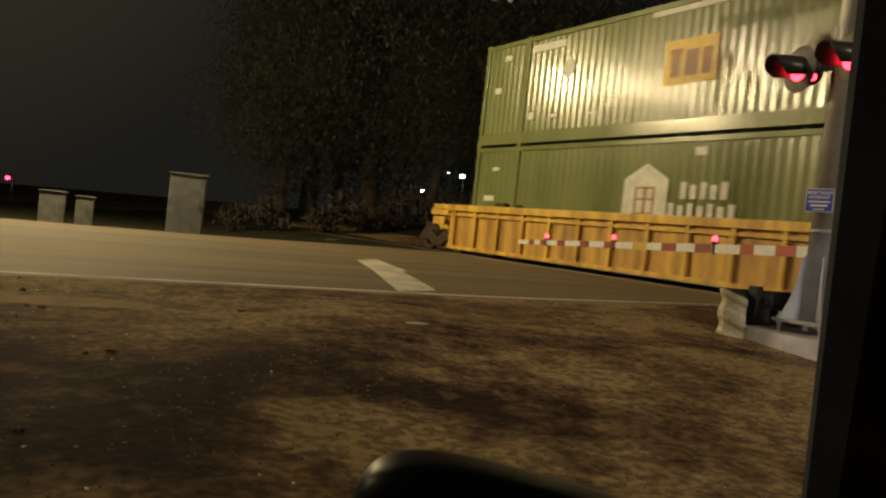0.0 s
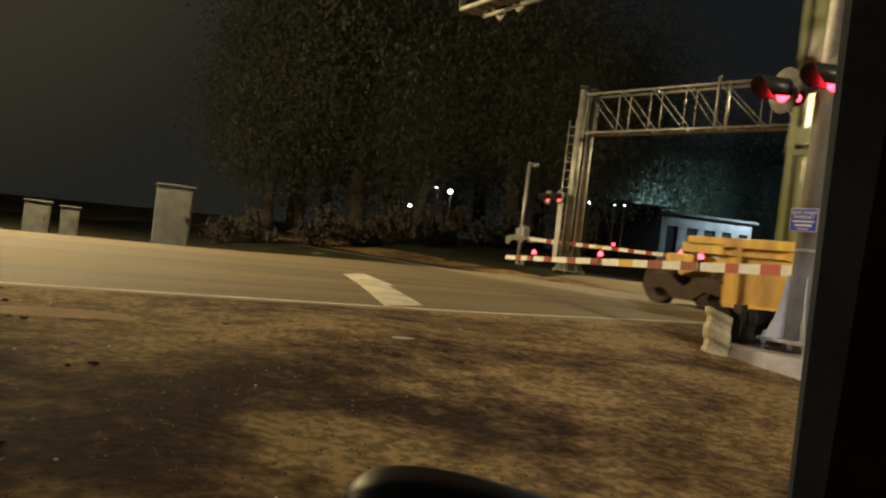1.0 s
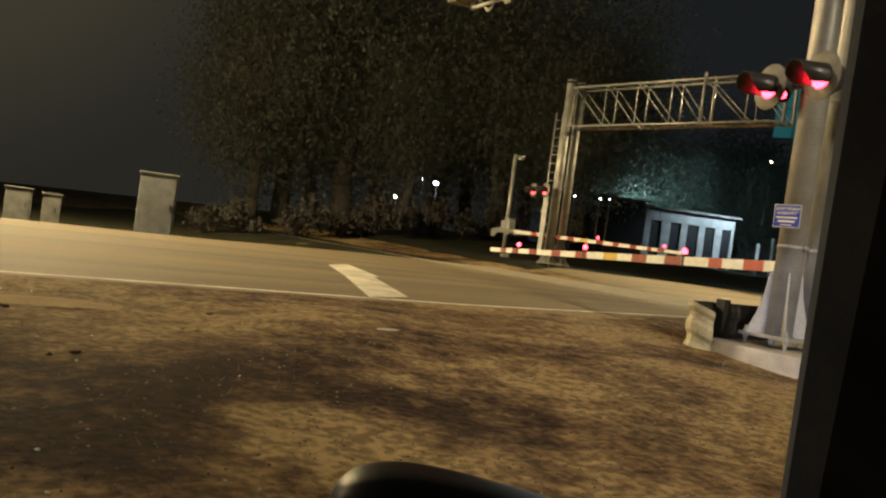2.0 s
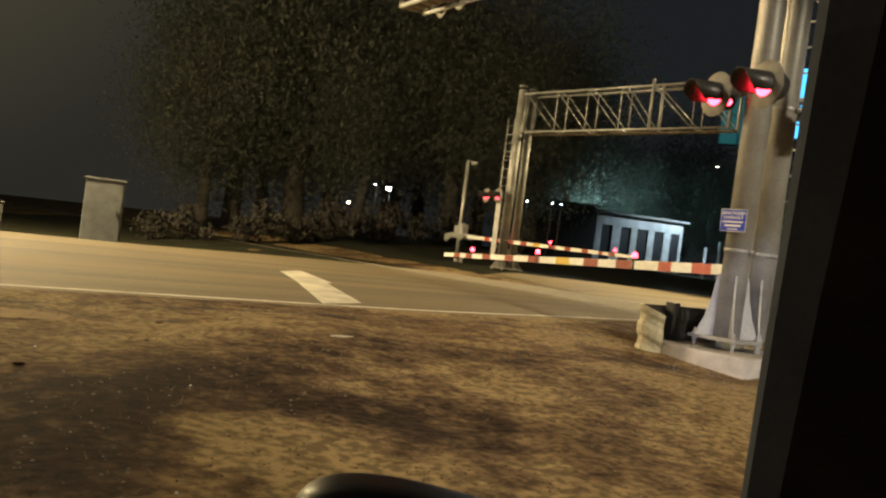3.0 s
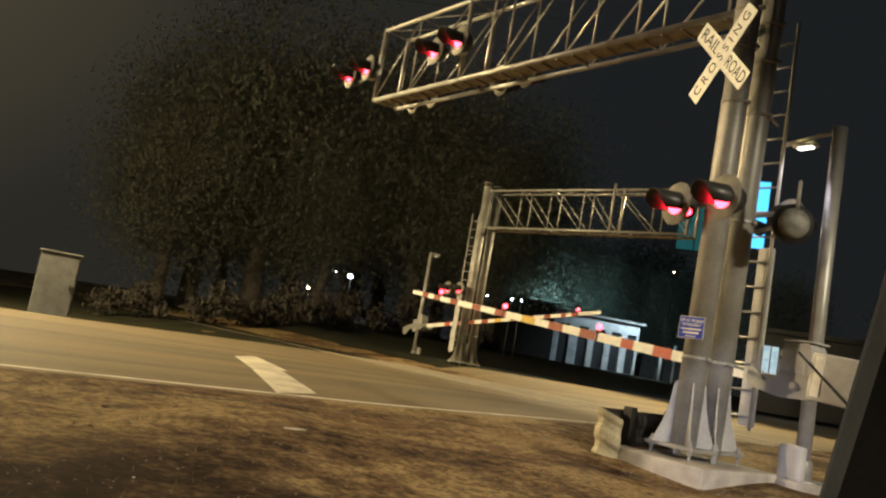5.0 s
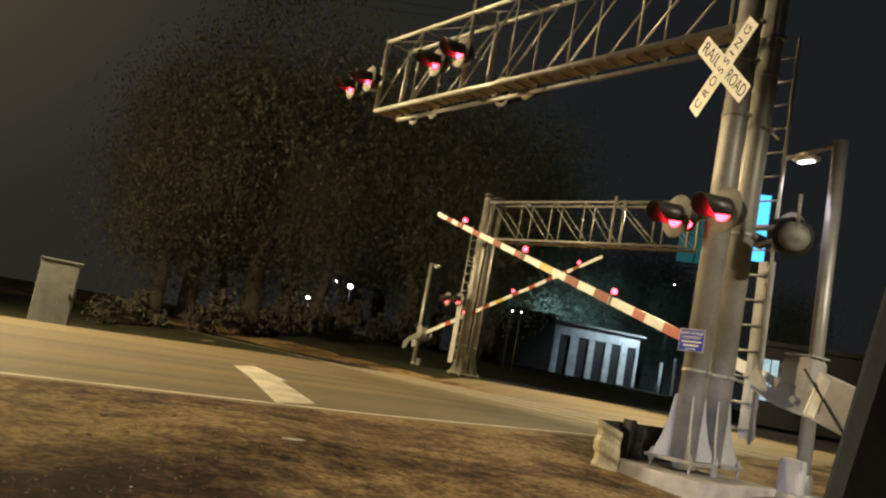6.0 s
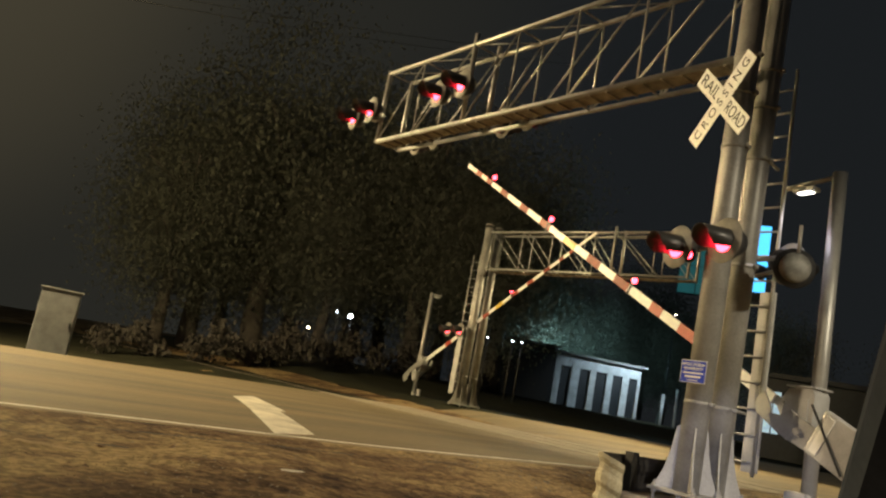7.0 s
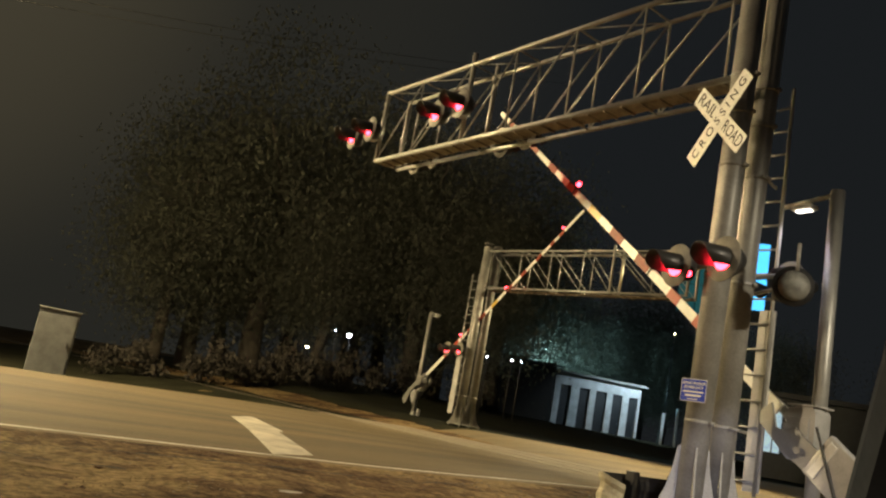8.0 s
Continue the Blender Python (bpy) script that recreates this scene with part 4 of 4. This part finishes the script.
def yard_lamp(x, y, z, r, m, label):
    t = thing("yard_lamp", pose(x, y, 0.5), label, "lamp", "distant lamps")
    cyl("pole", (0.2, 0.2, 0), (0.2, 0.2, z + 0.1), 0.05, BLACK, t, seg=8)
    cyl("bracket", (0.2, 0.2, z + 0.1), (0, 0, z + 0.1), 0.03, BLACK, t, seg=6)
    part("bulb", lathe(nb(), [(0.02 * r, -r), (0.7 * r, -0.7 * r), (r, 0), (0.7 * r, 0.7 * r), (0.02 * r, r)], pose(0, 0, z), 14), m, t, "glowing bulb", True)
    part("shade", lathe(nb(), [(1.3 * r, 0.5 * r), (r, 0.9 * r), (0.3 * r, 1.2 * r), (0.05 * r, 1.25 * r)], pose(0, 0, z), 14), BLACK, t, "", True)


for x, y, z, r, m, label in (
    (23.2, 37.4, 3.77, 0.13, COLD, "bright cold white lamp before dark trees"),
    (22.6, 37.9, 3.9, 0.05, COLD, "small cold lamp close to a brighter one"),
    (21.4, 38.5, 2.74, 0.08, AMBER, "faint warm lamp before dark trees"),
    (28.6, 32.1, 3.95, 0.045, COLD, "small white lamp beyond the road"),
    (29.6, 31.2, 3.98, 0.04, COLD, "small white lamp over the shed roof"),
    (29.96, 30.86, 4.0, 0.035, COLD, "small white lamp over the shed roof"),
    (56.9, 40.8, 10.6, 0.06, AMBER, "small faint lamp high on a pole"),
    (1.5, 40, 0.9, 0.1, CRIMSON, "small red marker lamp in the dark"),
):
    yard_lamp(x, y, z, r, m, label)


def lit_sign():
    t = thing("illuminated_sign", pose(60, 38.8, 0.5, 0, 0, -58), "tall illuminated sign glowing pale blue in the distance", "sign")
    glow = mat("blue_glow", (0.1, 0.4, 0.7), 0.4, 0, 0.2, 0.6, 8, 0, (0.06, 0.42, 0.85), 1.1)
    teal = mat("teal_glow", (0.02, 0.08, 0.1), 0.4, 0, 0.2, 0.6, 8, 0, (0.05, 0.3, 0.3), 0.1)
    block("post", -0.3, 0, 0, 0.3, 0.4, 13.5, BLACK, t)
    block("frame", -3.7, 0.1, 12.8, 3.5, 0.5, 17.8, BLACK, t)
    block("frame", 2.0, 0.1, 17.82, 3.5, 0.5, 19.6, BLACK, t)
    for k, (a, b) in enumerate(((-3.6, -2.2), (-2.1, -0.4), (-0.3, 1.9), (2.05, 3.45))):
        for z0, z1 in ((12.9, 15.3), (15.4, 17.7)) if k < 3 else ((13.7, 16.4), (16.5, 19.5)):
            block("panel", a, 0.04, z0, b, 0.1, z1, teal if k < 3 else glow, t, "glowing blue panel" if k > 2 else "dim teal panel")


lit_sign()


def storefront():
    t = thing("shop", pose(40.68, 22.28, 0.9, 0, 0, -62), "low shop with bright windows across the tracks", "building")
    block("wall", -1, 0.1, 0, 6, 4, 4.2, DARK, t)
    block("roof", -1.3, -0.3, 4.2, 6.3, 4.3, 4.45, DARK, t)
    pane = mat("shop_light", (0.6, 0.8, 0.9), 0.3, 0, 0.4, 2.5, 12, 0, (0.5, 0.78, 1.0), 0.26)
    for k in range(3):
        w = block("window", -0.6 + 1.05 * k, 0.04, 1.2, 0.3 + 1.05 * k, 0.09, 3.6, DARK, t)
        part("pane", box(nb(), -0.54 + 1.05 * k, 0.02, 1.9 if k % 2 else 1.3, 0.24 + 1.05 * k, 0.04, 3.5), pane, w, "lit window pane")
        block("mullion", -0.17 + 1.05 * k, 0.0, 1.3, -0.11 + 1.05 * k, 0.02, 3.5, DARK, t)


storefront()

# overhead wires
WIRES = (((-6, 30, 9.9), (30, 30.5, 20.4)), ((-6, 31, 10.6), (30, 31.5, 21.2)))
for k, (a, b) in enumerate(WIRES):
    bm = nb()
    last = None
    for j in range(25):
        p = Vector(a).lerp(Vector(b), j / 24)
        p.z -= 0.5 * math.sin(math.pi * j / 24)
        if last:
            tube(bm, last, p, 0.012, seg=5)
        last = p
    tagged(part("overhead_wire", bm, BLACK), "slack black overhead wire against the night", "wire", "overhead wires", "structure")

# ---- litter, gravel and dry grass on the verge ----
LITTER = [(0.86, 4.88, 0.01, 1), (0.69, 4.24, 0.01, 1), (0.57, 4.8, 0.01, 1), (1.44, 4.0, 0.01, 1), (0.24, 3.02, 0.01, 1), (0.4, 2.99, 0.01, 1), (0.39, 2.6, 0.01, 1), (0.23, 3.18, 0.03, 0), (1.84, 5.92, 0.03, 0), (0.71, 4.42, 0.03, 0), (0.37, 4.74, 0.01, 1), (2.63, 3.62, 0.03, 0), (3.84, 4.5, 0.03, 0), (0.42, 6.69, 0.03, 0), (0.52, 6.76, 0.01, 1), (0.72, 6.67, 0.01, 1), (0.42, 5.6, 0.01, 1), (0.48, 5.77, 0.03, 0), (1.03, 2.53, 0.01, 1), (0.94, 2.62, 0.01, 1)]
FOIL = mat("crumpled_foil", (0.7, 0.7, 0.68), 0.35, 0.3, 0.2, 30, 120, 0.3)
CARD = mat("brown_scrap", (0.16, 0.1, 0.05), 0.9, 0, 0.4, 20, 90, 0.3)


def scrap(x, y, s, m, label, seed):
    rnd = random.Random(seed)
    bm = nb()
    bmesh.ops.create_icosphere(bm, subdivisions=2, radius=s)
    for v in bm.verts:
        v.co = Vector((v.co.x * 1.3, v.co.y * 0.8, v.co.z * 0.45)) * rnd.uniform(0.3, 1.1)
    o = tagged(part("litter", bm, m), label, "litter", "litter on the verge")
    o.matrix_basis = pose(x, y, ground_z(x, y) + 0.25 * s, 0, 0, rnd.uniform(0, 360))


for k, (x, y, s, w) in enumerate(LITTER):
    scrap(x, y, s, FOIL if w else CARD, "crumpled white scrap lying on dirt" if w else "dark brown scrap lying on dirt", k)


def scatter(name, n, area, shape, size, m, label, seed):
    rnd = random.Random(seed)
    vs, fs = [], []
    for _ in range(n):
        x, y = rnd.uniform(area[0], area[1]), rnd.uniform(area[2], area[3])
        if noise.noise((x * 0.6, y * 0.6, seed)) < rnd.uniform(-0.5, 0.35):
            continue
        s, a = size * rnd.uniform(0.5, 1.6), rnd.uniform(0, 6.3)
        z, b, c, d = ground_z(x, y), len(vs), math.cos(a) * s, math.sin(a) * s
        if shape == "stone":
            vs += [(x + c, y + d, z), (x - d, y + c, z), (x - c, y - d, z), (x + d, y - c, z), (x + rnd.uniform(-0.4, 0.4) * s, y, z + 0.7 * s)]
            fs += [(b, b + 1, b + 4), (b + 1, b + 2, b + 4), (b + 2, b + 3, b + 4), (b + 3, b, b + 4)]
        else:
            lean = rnd.uniform(0.3, 1.3) * s
            vs += [(x - d * 0.08, y + c * 0.08, z - 0.004), (x + d * 0.08, y - c * 0.08, z - 0.004), (x + math.cos(a) * lean, y + math.sin(a) * lean, z + s * rnd.uniform(0.15, 0.7))]
            fs.append((b, b + 1, b + 2))
    me = bpy.data.meshes.new(name)
    me.from_pydata(vs, [], fs)
    me.materials.append(m)
    tagged(new(name, me), label, name.replace("_", " "), "", "stuff")


scatter("gravel", 4000, (-1.5, 11, 1.2, 7.7), "stone", 0.007, mat("gravel", (0.2, 0.17, 0.13), 0.9, 0, 0.5, 30, 90, 0.2), "scattered small stones on the dirt", 3)
scatter("gravel", 1400, (6.0, 11.5, 3.0, 7.3), "stone", 0.012, mat("ballast_stone", (0.16, 0.15, 0.14), 0.9, 0, 0.5, 20, 90, 0.2), "grey stones round the mast base", 4)
scatter("dry_grass", 7000, (-2.5, 9, 1.2, 7.4), "blade", 0.032, mat("dry_grass", (0.16, 0.115, 0.055), 0.8, 0, 0.4, 8, 60, 0), "short dead grass blades on the verge", 5)
scatter("dirt_clods", 6000, (-1.5, 6.5, 1.3, 5.6), "stone", 0.006, mat("clod_soil", (0.085, 0.06, 0.034), 0.95, 0, 0.6, 14, 90, 0.2, shine=0.05), "small clods of dark crumbled soil", 8)
scatter("dead_leaves", 70, (-2.5, 8, 1.5, 7.6), "stone", 0.018, mat("dead_leaf", (0.11, 0.06, 0.03), 0.8, 0, 0.5, 12, 60, 0.1), "dark dead leaves on the verge", 6)


def verge_strip(name, points, width, seed, material, label, rough=0.55, lift=0.004):
    """A ragged band that lies on the verge."""
    rnd = random.Random(seed)
    vs, fs, w = [], [], width
    for (ax, ay), (bx, by) in zip(points, points[1:]):
        n = max(2, int(math.hypot(bx - ax, by - ay) / 0.06))
        dx, dy = (bx - ax) / math.hypot(bx - ax, by - ay), (by - ay) / math.hypot(bx - ax, by - ay)
        for k in range(n):
            x, y = ax + (bx - ax) * k / n, ay + (by - ay) * k / n + rnd.uniform(-0.02, 0.02)
            w = max(0.3 * width, min(1.4 * width, w + width * rnd.uniform(-rough, rough)))
            for q in (-1, -0.33, 0.33, 1):
                px, py = x - dy * w * q, y + dx * w * q
                vs.append((px, py, ground_z(px, py) + lift))
    fs = [(4 * k + j, 4 * k + 4 + j, 4 * k + 5 + j, 4 * k + 1 + j) for k in range(len(vs) // 4 - 1) for j in range(3)]
    me = bpy.data.meshes.new(name)
    me.from_pydata(vs, [], fs)
    me.materials.append(material)
    tagged(new(name, me), label, name.replace("_", " "), "", "structure")


# flat dark strips paint the shade inside the cracks
CRACK_SHADE = mat("crack_shade", (0.02, 0.015, 0.011), 0.95, 0, 0.4, 10, 90, 0.4)
CRACKED = "dark ragged crack along the verge"
verge_strip("crack", ((0.9, 6.75), (1.5, 6.8), (2.4, 6.85), (3.8, 6.9), (5.0, 6.85), (6.2, 6.95)), 0.022, 1, CRACK_SHADE, CRACKED)
verge_strip("crack", ((0.95, 6.7), (1.25, 6.35), (1.6, 6.05), (2.1, 5.9)), 0.018, 2, CRACK_SHADE, CRACKED, lift=0.008)
SAND = mat("pale_sand", (0.33, 0.24, 0.135), 0.95, 0, 0.3, 3.0, 40, 0.4, shine=0.05)
verge_strip("sand_patch", ((-3.5, 6.35), (-1.0, 6.3), (0.3, 6.2), (1.0, 6.15), (1.3, 6.0)), 0.24, 3, SAND, "pale washed-out sand strip beside the road", 0.12, 0.005)
verge_strip("sand_patch", ((1.3, 5.98), (1.55, 5.8), (1.75, 5.66)), 0.07, 4, SAND, "pale washed-out sand strip beside the road", 0.2, 0.006)
bm = nb()
rnd_patch = random.Random(8)
prism(bm, [((0.13 + rnd_patch.uniform(-0.05, 0.05)) * math.cos(a), (0.05 + rnd_patch.uniform(-0.02, 0.02)) * math.sin(a)) for a in (k * math.pi / 8 for k in range(16))], 0.002)
patch = tagged(part("paper_sheet", bm, CONCRETE), "pale flattened scrap lying on the dirt", "litter", "litter on the verge")
patch.matrix_basis = pose(3.1, 5.45, ground_z(3.1, 5.45) + 0.006, 0, 0, 10)


# ---- the car that the view is taken from ----
def own_car():
    t = thing("car", pose(0, 0, 0), "black window frame and mirror of a parked car", "car")
    gloss = mat("black_car_paint", (0.006, 0.007, 0.01), 0.42, 0, 0.1, 8, 80, 0.02, shine=0.12)
    side = Vector((0.54, -0.84, 0))
    bm = nb()
    rings = []
    for z, d in ((0.75, 0.62), (0.867, 0.5), (0.98, 0.4), (1.052, 0.338), (1.106, 0.29), (1.174, 0.218), (1.23, 0.17), (1.34, 0.13)):
        base = Vector((0.839 * d, 0.545 * d, z))
        deep = Vector((0.84, 0.54, 0)) * 0.05
        out = [base + deep * 0.2, base - side * 0.002 + deep * 0.5, base + deep * 0.9, base + side * 0.5 + deep, base + side * 0.5 - deep * 0.2, base + side * 0.012]
        rings.append([bm.verts.new(p) for p in out])
    for p, q in zip(rings, rings[1:]):
        for k in range(6):
            bm.faces.new((p[k], p[(k + 1) % 6], q[(k + 1) % 6], q[k]))
    bm.faces.new(rings[0]), bm.faces.new(rings[-1])
    part("window_pillar", bm, RUBBER, t, "black window pillar")
    m = Matrix.Translation((0.372, 0.458, 0.844)) @ pose(0, 0, 0, 0, 8, -36)
    bm = nb()
    bmesh.ops.create_uvsphere(bm, u_segments=36, v_segments=20, radius=1)
    for v in bm.verts:
        c = [math.copysign(abs(q) ** 0.62, q) for q in v.co]
        v.co = Vector((c[0] * 0.135 * (1 + 0.12 * c[2]), c[1] * 0.05 + 0.03, c[2] * 0.075))
    part("door_panel", box(nb(), 0.33, 0.1, 0.05, 0.4, 0.42, 0.8, 0.02), gloss, t, "black door panel")
    mirror = part("mirror_housing", bm, gloss, t, "glossy black door mirror housing", True)
    mirror.matrix_basis = m
    for f in mirror.data.polygons:
        f.use_smooth = True
    g = prism(nb(), [(0.1 * math.copysign(abs(math.cos(a)) ** 0.6, math.cos(a)), 0.056 * math.copysign(abs(math.sin(a)) ** 0.6, math.sin(a))) for a in (2 * math.pi * k / 28 for k in range(28))], 0.004, pose(0, -0.022, 0, 90))
    glass = part("mirror_glass", g, mat("mirror_glass", (0.6, 0.6, 0.62), 0.03, 1.0, 0.02, 5, 20, 0), mirror, "dark reflecting mirror glass")


own_car()


# ---- what moves ----
def motions():
    for o in TRAIN:
        x, z = o.location.x, o.location.z
        walk(o, [(t, pose(x, 19.65 - 10.55 * t, z)) for t in (0, 1, 2, 4, 6, 8)])
    walk(near_arm, [(t, pose(0, 0, 0, a)) for t, a in ((0, -2.0), (3.9, -1.9), (4.3, -1.5), (4.5, -0.4), (5.2, 7.5), (5.8, 14.3), (6.5, 22.2), (7, 27.1), (8, 36.8))])
    walk(far_arm, [(t, pose(0, 0, 0, a)) for t, a in ((0, -1.2), (3.9, -1.1), (4.2, -0.8), (4.5, 0.3), (5.2, 8.4), (5.8, 14.6), (6.5, 21.7), (7, 26.3), (8, 35.0))])


motions()
